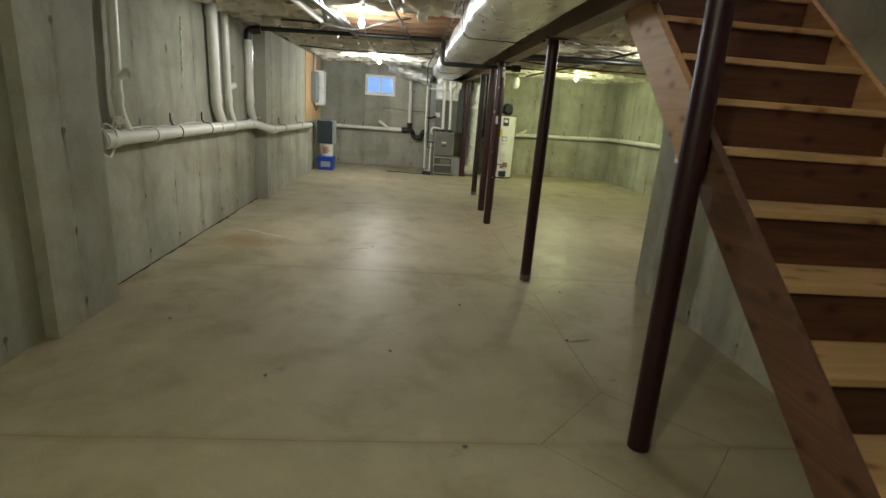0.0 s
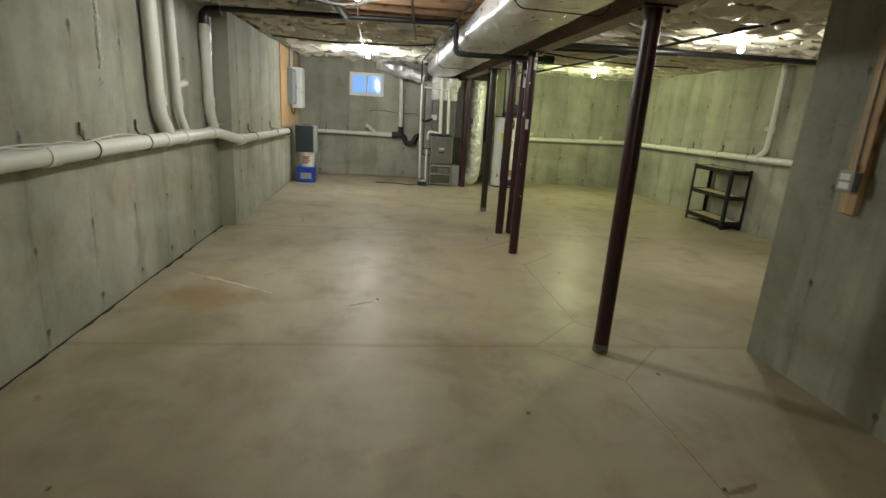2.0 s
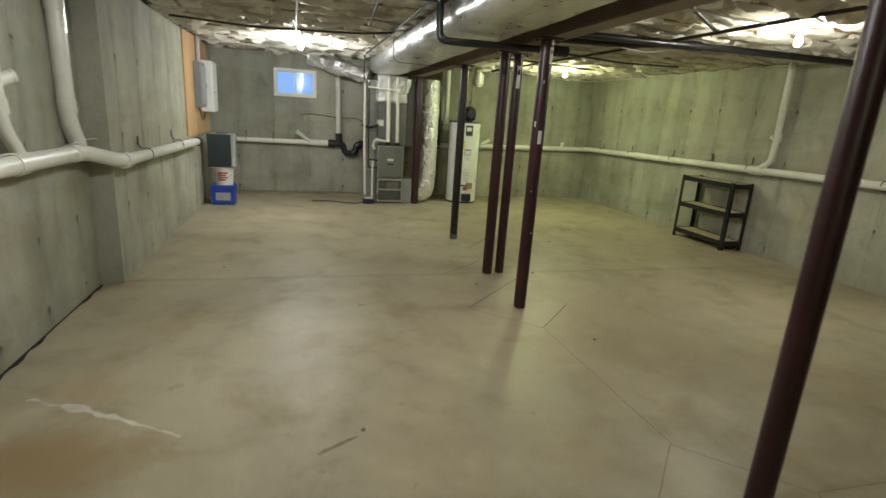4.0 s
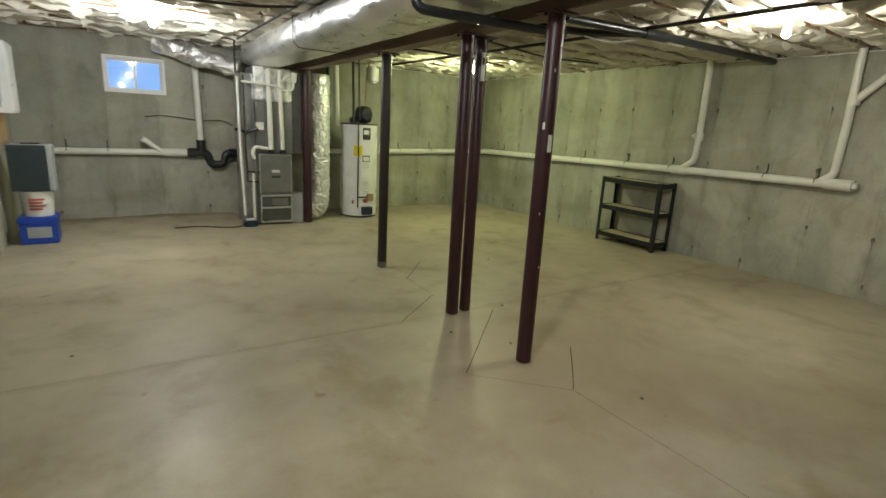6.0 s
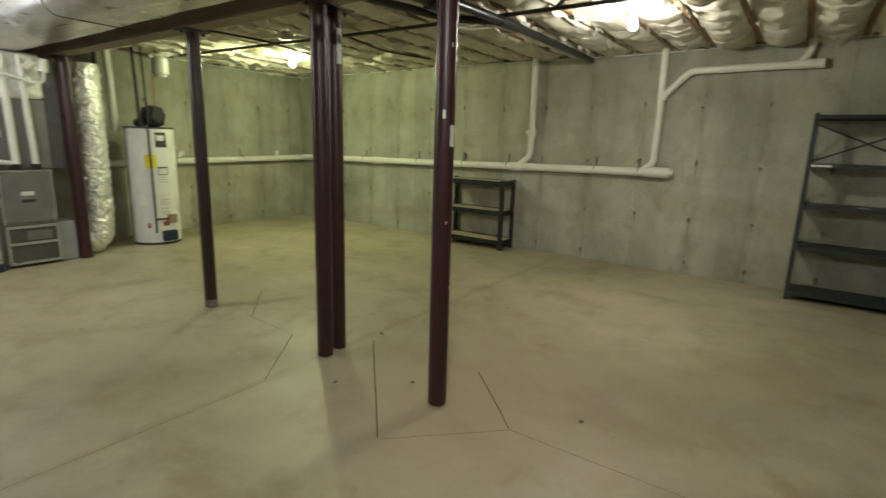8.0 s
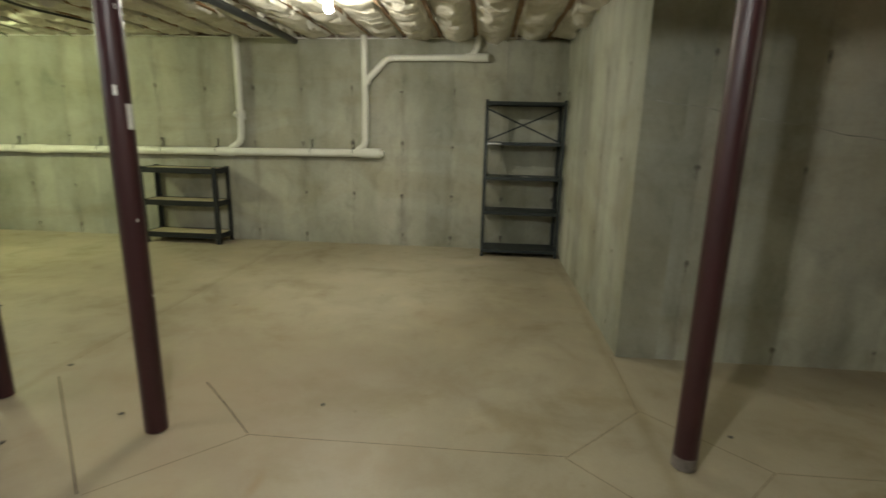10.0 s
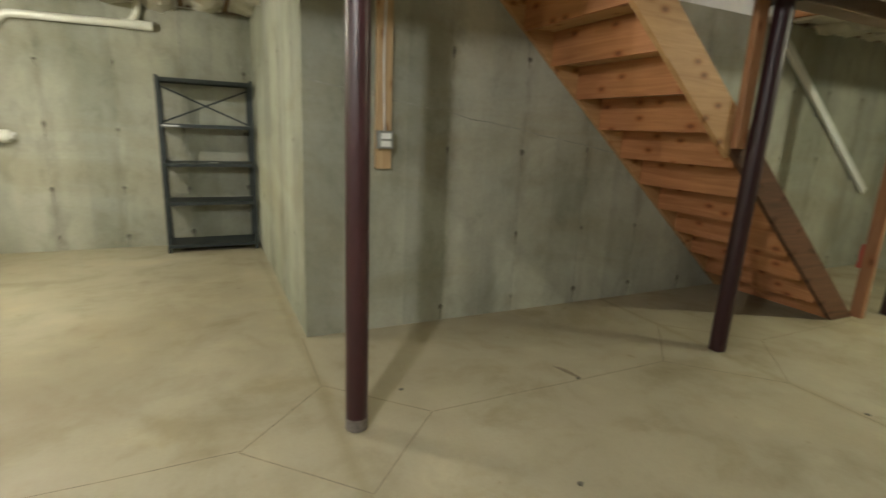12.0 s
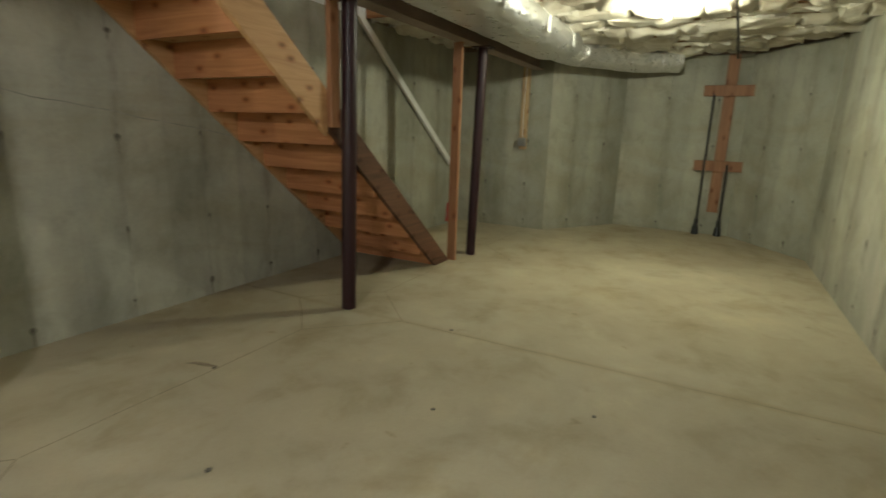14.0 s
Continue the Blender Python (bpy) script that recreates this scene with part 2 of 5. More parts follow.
def foil(name, crease, crinkle, detail, size=1.0):
    m, nt, b = nodes_of(name)
    wr = add_noise(nt, 4.5 * size, detail, (1, 0.5, 1), 0.5, 0.8)
    fn = add_noise(nt, 16 * size, detail, (1, 0.7, 1), 0.6, 0.5)
    c = ramp(nt, wr.outputs[0], [(0.3, (0.82, 0.82, 0.82)), (0.7, (0.95, 0.95, 0.95))])
    nt.links.new(c.outputs[0], b.inputs["Base Color"])
    b.inputs["Metallic"].default_value = 0.9
    rr = ramp(nt, fn.outputs[0], [(0.3, (0.26,)), (0.7, (0.42,))])
    nt.links.new(rr.outputs[0], b.inputs["Roughness"])
    h = bump(nt, b, wr.outputs[0], crease, 0.05)
    bump(nt, b, fn.outputs[0], crinkle, 0.008, h)
    return m


def kraft():
    m, nt, b = nodes_of("insulation_facing")
    wr = add_noise(nt, 4.0, 5, (0.6, 1, 1), 0.6, 0.8)
    big = add_noise(nt, 0.8, 3)
    c = ramp(nt, wr.outputs[0], [(0.28, (0.42, 0.37, 0.27)), (0.42, (0.58, 0.54, 0.44)), (0.68, (0.72, 0.695, 0.61))])
    g = ramp(nt, big.outputs[0], [(0.3, (0.72, 0.69, 0.63)), (0.6, (1, 1, 1))])
    nt.links.new(mix(nt, c.outputs[0], g.outputs[0], 0.8, "MULTIPLY"), b.inputs["Base Color"])
    b.inputs["Roughness"].default_value = 0.42
    fold = nt.nodes.new("ShaderNodeTexVoronoi")
    fold.feature = "DISTANCE_TO_EDGE"
    fold.inputs["Scale"].default_value = 6.0
    co = nt.nodes.new("ShaderNodeTexCoord")
    warp = mix(nt, co.outputs["Object"], wr.outputs["Color"], 0.16)
    nt.links.new(warp, fold.inputs["Vector"])
    fr = ramp(nt, fold.outputs["Distance"], [(0.0, (0.0,)), (0.12, (1.0,))])
    h = bump(nt, b, wr.outputs[0], 0.5, 0.03)
    bump(nt, b, fr.outputs[0], 0.3, 0.008, h)
    return m


def emissive(name, colour, strength):
    m, nt, b = nodes_of(name)
    b.inputs["Base Color"].default_value = (0.9, 0.9, 0.88, 1)
    b.inputs["Emission Color"].default_value = (*colour, 1)
    b.inputs["Emission Strength"].default_value = strength
    return m


def window_glass():
    m, nt, b = nodes_of("window_glass")
    b.inputs["Base Color"].default_value = (0.9, 0.95, 1, 1)
    b.inputs["Transmission Weight"].default_value = 1.0
    b.inputs["Roughness"].default_value = 0.03
    b.inputs["IOR"].default_value = 1.45
    return m


CONCRETE = concrete_wall()
SLAB = concrete_floor()
TIE = simple("rust_tie", (0.16, 0.147, 0.118), 0.8, 0, 0.4, 60)
SEAM = simple("form_seam", (0.305, 0.298, 0.25), 0.85, 0, 0.3, 20)
CRACK = simple("joint_shadow", (0.235, 0.19, 0.13), 0.9, 0, 0.3, 30)
JOINT = simple("open_joint", (0.075, 0.062, 0.045), 0.9, 0, 0.3, 30)
PLASTER = simple("mortar_smear", (0.62, 0.60, 0.54), 0.8, 0, 0.2, 12, 0.3)
PVC = simple("white_pvc", (0.70, 0.69, 0.62), 0.32, 0, 0.06, 7)
ABS = simple("black_plastic", (0.012, 0.013, 0.014), 0.34, 0, 0.2, 8)
IRON = simple("black_iron", (0.035, 0.033, 0.03), 0.4, 0.3, 0.3, 20)
MAROON = simple("maroon_primer", (0.040, 0.0095, 0.0125), 0.4, 0, 0.22, 9, 0.03, (1, 1, 0.3))
# MAROON darkened, with the backlighting of two posts put into the colour
SHADED_POST = simple("shaded_maroon_primer", (0.028, 0.0074, 0.0105), 0.42, 0, 0.25, 9, 0.03, (1, 1, 0.3), 0.35)
DARK_POST = simple("dark_brown_primer", (0.026, 0.014, 0.013), 0.42, 0, 0.3, 9, 0.03, (1, 1, 0.3))
BEAM = simple("brown_primer", (0.27, 0.20, 0.155), 0.55, 0, 0.3, 5, 0.05, (1, 0.3, 1))
SCUFF = simple("scuffed_grey", (0.22, 0.19, 0.17), 0.6, 0.2, 0.4, 30, 0.2)
FIR = wood("fir_lumber", (0.52, 0.26, 0.115), (0.34, 0.145, 0.055), 0.55, 0)
FIR_RISER = wood("fir_riser", (0.53, 0.24, 0.105), (0.34, 0.135, 0.055), 0.5, 0)
# dark brown that puts the shade on the riser fronts into their colour
RISER_SHADE = wood("shaded_riser_face", (0.125, 0.048, 0.025), (0.06, 0.023, 0.013), 0.5, 0)
# darker fir than FIR_RAKE, taken down further to carry some shade
FIR_DARK = wood("part_shaded_rake", (0.155, 0.074, 0.041), (0.07, 0.034, 0.019), 0.6, 1)
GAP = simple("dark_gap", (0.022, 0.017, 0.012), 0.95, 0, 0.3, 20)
FIR_UP = wood("fir_upright", (0.42, 0.22, 0.11), (0.26, 0.11, 0.05), 0.6, 2)
FIR_RAKE = wood("fir_rake", (0.56, 0.33, 0.155), (0.40, 0.21, 0.09), 0.55, 1)
FIR_OLD = wood("fir_aged", (0.33, 0.17, 0.09), (0.21, 0.095, 0.05), 0.6, 2)
PINE_UP = wood("pale_pine", (0.60, 0.44, 0.26), (0.42, 0.27, 0.14), 0.65, 2)
TREAD = wood("tread_board", (0.56, 0.37, 0.18), (0.42, 0.25, 0.11), 0.5, 0)
JOIST = wood("joist_lumber", (0.36, 0.225, 0.125), (0.20, 0.115, 0.06), 0.7, 0)
OSB = simple("subfloor_board", (0.33, 0.21, 0.11), 0.8, 0, 0.35, 22, 0.2)
PLY = wood("plywood", (0.60, 0.41, 0.22), (0.47, 0.29, 0.14), 0.6, 2, False)
FOIL = foil("foil_facing", 0.7, 0.06, 1.6)
CRINKLE = foil("crinkled_foil", 1.0, 1.0, 3.0, 2.2)
KRAFT = kraft()
# same paper as KRAFT, paler to put the light its edges catch in the colour
LIT_FLANGE = simple("lit_paper_flange", (0.74, 0.71, 0.62), 0.5, 0, 0.1, 9)
STEEL = simple("galvanised_steel", (0.36, 0.365, 0.35), 0.36, 0.8, 0.12, 14, 0.03)
FURNACE = simple("furnace_grey", (0.20, 0.203, 0.185), 0.34, 0.45, 0.14, 5)
DARK_STEEL = simple("dark_steel", (0.10, 0.10, 0.092), 0.4, 0.4, 0.15, 10)
LIGHT_STEEL = simple("bright_trim", (0.55, 0.56, 0.54), 0.3, 0.8, 0.12, 14)
ENAMEL = simple("white_enamel", (0.72, 0.72, 0.70), 0.28, 0, 0.05, 5)
WHITE = simple("white_paint", (0.76, 0.76, 0.74), 0.5, 0, 0.05, 5)
DRYWALL = simple("white_drywall", (0.72, 0.73, 0.72), 0.9, 0, 0.04, 5)
BOX_GREY = simple("box_grey", (0.23, 0.25, 0.26), 0.45, 0.2, 0.08, 8)
PANEL_GREY = simple("panel_grey", (0.36, 0.38, 0.385), 0.45, 0.2, 0.08, 8)
SHELF_BLACK = simple("black_steel", (0.009, 0.011, 0.012), 0.5, 0.2, 0.2, 10)
SHELF_GREY = simple("dark_grey_steel", (0.020, 0.027, 0.027), 0.5, 0.0, 0.2, 10)
PARTICLE = simple("particle_board", (0.50, 0.42, 0.27), 0.7, 0, 0.15, 50, 0.1)
BLUE = simple("blue_crate", (0.012, 0.06, 0.42), 0.4, 0, 0.1, 8)
BUCKET = simple("bucket_plastic", (0.72, 0.71, 0.66), 0.35, 0, 0.06, 6)
RED = simple("red_print", (0.45, 0.07, 0.05), 0.5, 0, 0.2, 20)
YELLOW = simple("yellow_label", (0.72, 0.62, 0.03), 0.5, 0, 0.05, 20)
LABEL = simple("paper_label", (0.66, 0.65, 0.6), 0.6, 0, 0.08, 30)
INK = simple("printed_ink", (0.03, 0.03, 0.035), 0.5, 0, 0.1, 30)
DARK_MESH = simple("dark_grille", (0.028, 0.045, 0.05), 0.42, 0, 0.2, 60, 0.4)
NAVY = simple("navy_plastic", (0.012, 0.022, 0.045), 0.4, 0, 0.2, 10)
TAPE = simple("bright_tape", (0.86, 0.86, 0.84), 0.22, 0.55, 0.05, 10)
CERAMIC = simple("white_ceramic", (0.78, 0.77, 0.72), 0.3, 0, 0.05, 10)
CARDBOARD = simple("brown_card", (0.30, 0.2, 0.11), 0.8, 0, 0.2, 10)
GLASS = window_glass()


# ---- mesh helpers ----
def mesh_from(name, bm, material, smooth=False):
    me = bpy.data.meshes.new(name)
    bmesh.ops.recalc_face_normals(bm, faces=bm.faces)
    bm.to_mesh(me)
    bm.free()
    me.materials.append(material)
    if smooth:
        me.shade_smooth()
    return me


def part(name, bm, material, parent, label="", smooth=False, kind=""):
    ob = new(name, mesh_from(name, bm, material, smooth))
    ob.parent = parent
    return tagged(ob, label, "", "", kind)


def base(name, at, label, category, group="", rz=0, kind=""):
    ob = new(name)
    ob.matrix_basis = pose(*at, 0, 0, rz)
    ob.empty_display_size = 0.1
    return tagged(ob, label, category, group, kind)


def solid(name, bm, material, label, category, group="", kind="", smooth=False):
    return tagged(new(name, mesh_from(name, bm, material, smooth)), label, category, group, kind)


def box(bm, x0, x1, y0, y1, z0, z1, bevel=0.0, turn=None):
    r = bmesh.ops.create_cube(bm, size=1)
    vs = r["verts"]
    bmesh.ops.scale(bm, vec=(abs(x1 - x0), abs(y1 - y0), abs(z1 - z0)), verts=vs)
    if bevel:
        es = list({e for v in vs for e in v.link_edges})
        out = bmesh.ops.bevel(bm, geom=es, offset=bevel, segments=2, affect="EDGES", profile=0.5)
        vs = list({v for f in out["faces"] for v in f.verts} | {v for v in vs if v.is_valid})
    if turn is not None:
        bmesh.ops.transform(bm, matrix=turn, verts=vs)
    bmesh.ops.translate(bm, vec=((x0 + x1) / 2, (y0 + y1) / 2, (z0 + z1) / 2), verts=vs)
    return vs


def boxes(*rows, bevel=0.0):
    bm = bmesh.new()
    for r in rows:
        box(bm, *r, bevel=bevel)
    return bm


def bar(bm, a, b, w, h, bevel=0.0):
    """A straight board from a to b, w wide and h deep."""
    a, b = Vector(a), Vector(b)
    d = b - a
    q = d.to_track_quat("Y", "Z").to_matrix().to_4x4()
    r = bmesh.ops.create_cube(bm, size=1)
    vs = r["verts"]
    bmesh.ops.scale(bm, vec=(w, d.length, h), verts=vs)
    if bevel:
        es = list({e for v in vs for e in v.link_edges})
        out = bmesh.ops.bevel(bm, geom=es, offset=bevel, segments=2, affect="EDGES", profile=0.5)
        vs = list({v for f in out["faces"] for v in f.verts} | {v for v in vs if v.is_valid})
    bmesh.ops.transform(bm, matrix=Matrix.Translation((a + b) / 2) @ q, verts=vs)


def rod(bm, a, b, r, seg=16, r2=None):
    a, b = Vector(a), Vector(b)
    d = b - a
    m = Matrix.Translation((a + b) / 2) @ d.to_track_quat("Z", "Y").to_matrix().to_4x4()
    bmesh.ops.create_cone(bm, cap_ends=True, segments=seg, radius1=r, radius2=r if r2 is None else r2, depth=d.length, matrix=m)


def rounded(points, bend, steps=5):
    """A path through the points with its corners rounded."""
    pts = [Vector(p) for p in points]
    out = [pts[0]]
    for p, c, n in zip(pts, pts[1:], pts[2:]):
        u, v = (p - c), (n - c)
        k = min(bend, u.length * 0.49, v.length * 0.49)
        s, e = c + u.normalized() * k, c + v.normalized() * k
        for i in range(steps + 1):
            t = i / steps
            out.append(s.lerp(c, t).lerp(c.lerp(e, t), t))
    out.append(pts[-1])
    return out


def tube(bm, points, r, bend=0.0, seg=14, wobble=None):
    """A round pipe along the points."""
    pts = rounded(points, bend) if bend else [Vector(p) for p in points]
    rings, up = [], None
    for i, p in enumerate(pts):
        d = (pts[min(i + 1, len(pts) - 1)] - pts[max(i - 1, 0)]).normalized()
        if up is None:
            up = Vector((0, 0, 1)) if abs(d.z) < 0.9 else Vector((1, 0, 0))
        side = d.cross(up).normalized()
        up = side.cross(d).normalized()
        ring = []
        for k in range(seg):
            a = 2 * math.pi * k / seg
            rr = r if wobble is None else r * wobble(i, k, p)
            ring.append(bm.verts.new(p + side * math.cos(a) * rr + up * math.sin(a) * rr))
        rings.append(ring)
    for r0, r1 in zip(rings, rings[1:]):
        for k in range(seg):
            bm.faces.new((r0[k], r0[(k + 1) % seg], r1[(k + 1) % seg], r1[k]))
    bm.faces.new(rings[0])
    bm.faces.new(rings[-1][::-1])


def soften(ob):
    """Smooth shading that keeps edges over 40 degrees sharp."""
    me = ob.data
    me.shade_smooth()
    me.set_sharp_from_angle(angle=radians(40))
    return ob


# ---- large structure ----
H = 2.41
TOP = 2.70


def wall_run(name, p0, p1, thick, label, first=0.3, height=H, seams=True, holes=()):
    """A poured wall whose room face runs from p0 to p1; its body lies to the right of that line."""
    root = base(name, (p0[0], p0[1], 0), label, "wall", kind="structure")
    d = Vector((p1[0] - p0[0], p1[1] - p0[1], 0))
    length = d.length
    root.matrix_basis = pose(p0[0], p0[1], 0, 0, 0, math.degrees(math.atan2(d.y, d.x)))
    bm = bmesh.new()
    if holes:
        x0, x1, z0, z1 = holes
        for r in ((0, x0, 0, height), (x1, length, 0, height), (x0, x1, 0, z0), (x0, x1, z1, height)):
            box(bm, r[0] - first, r[1] - first, -thick, 0, r[2], r[3])
    else:
        box(bm, -first, length - first, -thick, 0, 0, height)
    body = part("concrete_body", bm, CONCRETE, root)
    body.location = (first, 0, 0)
    dress(root, length, first, skip=((holes[0], holes[1]),) if holes else (), seams=seams)
    return root


TIE_MESH, SEAM_MESH = [], []


def tie_mesh():
    bm = bmesh.new()
    n = 12
    for y, k in ((0.0015, 1.0), (0.004, 0.45)):
        ring = []
        for i in range(n):
            a = 2 * math.pi * i / n
            r = 0.017 * k * (1 + 0.3 * noise.noise(Vector((math.cos(a) * 2, math.sin(a) * 2, k))))
            ring.append(bm.verts.new((r * math.cos(a), y, r * math.sin(a) * 1.7)))
        c = bm.verts.new((0, y + 0.001, 0))
        for i in range(n):
            bm.faces.new((c, ring[i], ring[(i + 1) % n]))
    prev = None
    for i in range(8):
        z = -0.02 - i * 0.016
        w = 0.004 * (1 - i / 8) * (1 + 0.6 * noise.noise(Vector((i * 0.9, 1, 1))))
        p = [bm.verts.new((-w, 0.0012, z)), bm.verts.new((w, 0.0012, z))]
        if prev:
            bm.faces.new((prev[0], p[0], p[1], prev[1]))
        prev = p
    return mesh_from("tie_end", bm, TIE)


def seam_mesh(seed):
    bm = bmesh.new()
    prev = None
    for i in range(41):
        z = 0.02 + i * (H - 0.06) / 40
        g = noise.noise(Vector((i * 0.17, 3, seed)))
        w = 0.002 + 0.005 * max(0, g)
        if g < -0.12:
            prev = None
            continue
        x = 0.004 * noise.noise(Vector((i * 0.3, 8, seed)))
        ring = [bm.verts.new((x - w, 0, z)), bm.verts.new((x, 0.0012, z)), bm.verts.new((x + w, 0, z))]
        if prev:
            for a in range(2):
                bm.faces.new((prev[a], prev[a + 1], ring[a + 1], ring[a]))
        prev = ring
    return mesh_from("form_seam", bm, SEAM)


def dress(root, length, first, step=0.6, skip=(), levels=(0.12, 0.62, 1.22, 1.84), seams=True, size=1.0):
    """Form seams and tie ends on a wall's room face."""
    if not TIE_MESH:
        TIE_MESH.append(tie_mesh())
        SEAM_MESH.extend(seam_mesh(q * 7.3) for q in range(5))
    rng = random.Random(int(length * 100) + int(first * 100))
    s = first
    while s < length - 0.03:
        if s > 0.03 and not any(a < s < b for a, b in skip):
            if seams:
                ob = new("form_seam", SEAM_MESH[rng.randrange(5)])
                ob.parent = root
                ob.matrix_basis = pose(s + rng.uniform(-0.01, 0.01), 0, 0)
            for z in levels:
                if rng.random() < 0.9:
                    ob = new("tie_end", TIE_MESH[0])
                    ob.parent = root
                    k = size * rng.uniform(0.5, 1.25)
                    ob.matrix_basis = pose(s + rng.uniform(-0.015, 0.015), 0.002, z + rng.uniform(-0.02, 0.02)) @ Matrix.Diagonal((k, 1, (1 + 0.4 * (size - 1)) * rng.uniform(0.5, 1.3), 1))
        s += step


def build_walls():
    lab = "grey poured concrete basement wall with form seams and rusty tie ends"
    # left side, running towards the back (body outside, at the left)
    XL = ((-2.52, -1.15, 3.80), (-2.44, 3.80, 4.47), (-2.60, 4.47, 8.60), (-2.43, 8.60, 13.70))
    for x, y0, y1 in XL:
        wall_at(x, y0, y1, lab)
    wall_run("wall_north", (4.86, 13.70), (-2.43, 13.70), 0.26, lab, 0.28, holes=(4.86 + 0.70, 4.86 + 1.42, 1.70, 2.17))
    wall_run("wall_east", (4.86, 5.10), (4.86, 13.96), 0.26, lab, 0.31)
    wall_run("wall_return", (1.90, 5.33), (4.86, 5.33), 0.25, lab, 0.33, seams=False)
    wall_run("wall_stair", (1.90, -1.15), (1.90, 5.08), 0.26, lab, 0.12)
    wall_run("wall_south", (0.56, -1.15), (2.16, -1.15), 0.25, lab, 0.3)
    for a, b in (((-0.20, -2.30), (0.56, -1.15)), ((-1.75, -2.30), (-0.20, -2.30)), ((-2.52, -1.15), (-1.75, -2.30))):
        wall_run("wall_bay", a, b, 0.25, "grey concrete wall of the angled bay", 0.35)


def wall_at(x, y0, y1, lab):
    root = base("wall_west", (x, y1, 0), lab, "wall", kind="structure")
    root.matrix_basis = pose(x, y1, 0, 0, 0, -90)
    first = (y1 - 6.49) % 0.6
    body = part("concrete_body", boxes((-first, y1 - y0 - first, -0.40 - (x + 2.6), 0, 0, H)), CONCRETE, root)
    body.location = (first, 0, 0)
    dress(root, y1 - y0, first, size=1.2)


build_walls()


def build_floor():
    bm = boxes((-3.2, 5.4, -3.0, 14.2, -0.12, 0.0))
    floor = solid("floor", bm, SLAB, "tan-grey trowelled concrete basement slab with sawn joints", "floor", kind="structure")
    lines = [((-2.6, 2.87), (0.30, 2.87)), ((1.28, 2.87), (1.90, 2.87)), ((-2.6, 5.40), (0.36, 5.38)), ((1.24, 5.38), (1.90, 5.36)),
             ((-2.43, 8.68), (0.40, 8.63)), ((1.44, 8.63), (4.86, 8.60)), ((0.8, 3.35), (0.8, 4.92)), ((0.81, 5.80), (0.81, 7.27)),
             ((0.94, 9.12), (0.98, 9.69)), ((0.8, -2.3), (0.8, 0.3)), ((0.8, 1.26), (0.8, 2.39))]
    deep = [((0.36, 7.73), (1.22, 8.56)), ((1.26, 7.71), (0.82, 7.27)), ((0.395, 8.65), (0.94, 9.09)), ((0.955, 9.61), (1.43, 10.15))]
    lines += deep
    for cx, cy, r in ((0.8, 2.87, 0.48), (0.8, 5.37, 0.44), (0.81, 7.71, 0.45), (0.78, 0.78, 0.48)):
        c = [(cx - r, cy), (cx, cy + r), (cx + r, cy), (cx, cy - r)]
        lines += [e for e in zip(c, c[1:] + c[:1]) if cy != 7.71 or e[0][1] < cy]
    rng = random.Random(5)
    for (x0, y0), (x1, y1) in lines:
        cut = ((x0, y0), (x1, y1)) in deep
        bm = bmesh.new()
        n = max(2, int(math.hypot(x1 - x0, y1 - y0) / 0.12))
        d = Vector((x1 - x0, y1 - y0, 0)).normalized()
        s = Vector((-d.y, d.x, 0))
        prev = None
        off = rng.random() * 50
        for i in range(n + 1):
            p = Vector((x0, y0, 0)).lerp(Vector((x1, y1, 0)), i / n) + s * 0.006 * noise.noise(Vector((off + i * 0.35, 0, 0)))
            w = (0.0022 if n < 20 else 0.0018) + 0.0014 * abs(noise.noise(Vector((off, i * 0.6, 0))))
            if cut:
                w += 0.0005
            ring = [bm.verts.new(p - s * w + Vector((0, 0, 0.0012 if cut else 0.0006))), bm.verts.new(p + s * w + Vector((0, 0, 0.0012 if cut else 0.0006)))]
            if prev:
                bm.faces.new((prev[0], ring[0], ring[1], prev[1]))
            prev = ring
        part("sawn_joint", bm, JOINT if cut else CRACK, floor)


def blot(bm, cx, cy, rx, ry, z, seed, n=36):
    """A flat patch with an uneven outline."""
    c = bm.verts.new((cx, cy, z))
    ring = []
    for i in range(n):
        a = 2 * math.pi * i / n
        k = 1 + 0.45 * noise.noise(Vector((math.cos(a) * 1.6 + seed, math.sin(a) * 1.6, seed)))
        ring.append(bm.verts.new((cx + rx * k * math.cos(a), cy + ry * k * math.sin(a), z)))
    for i in range(n):
        bm.faces.new((c, ring[i], ring[(i + 1) % n]))


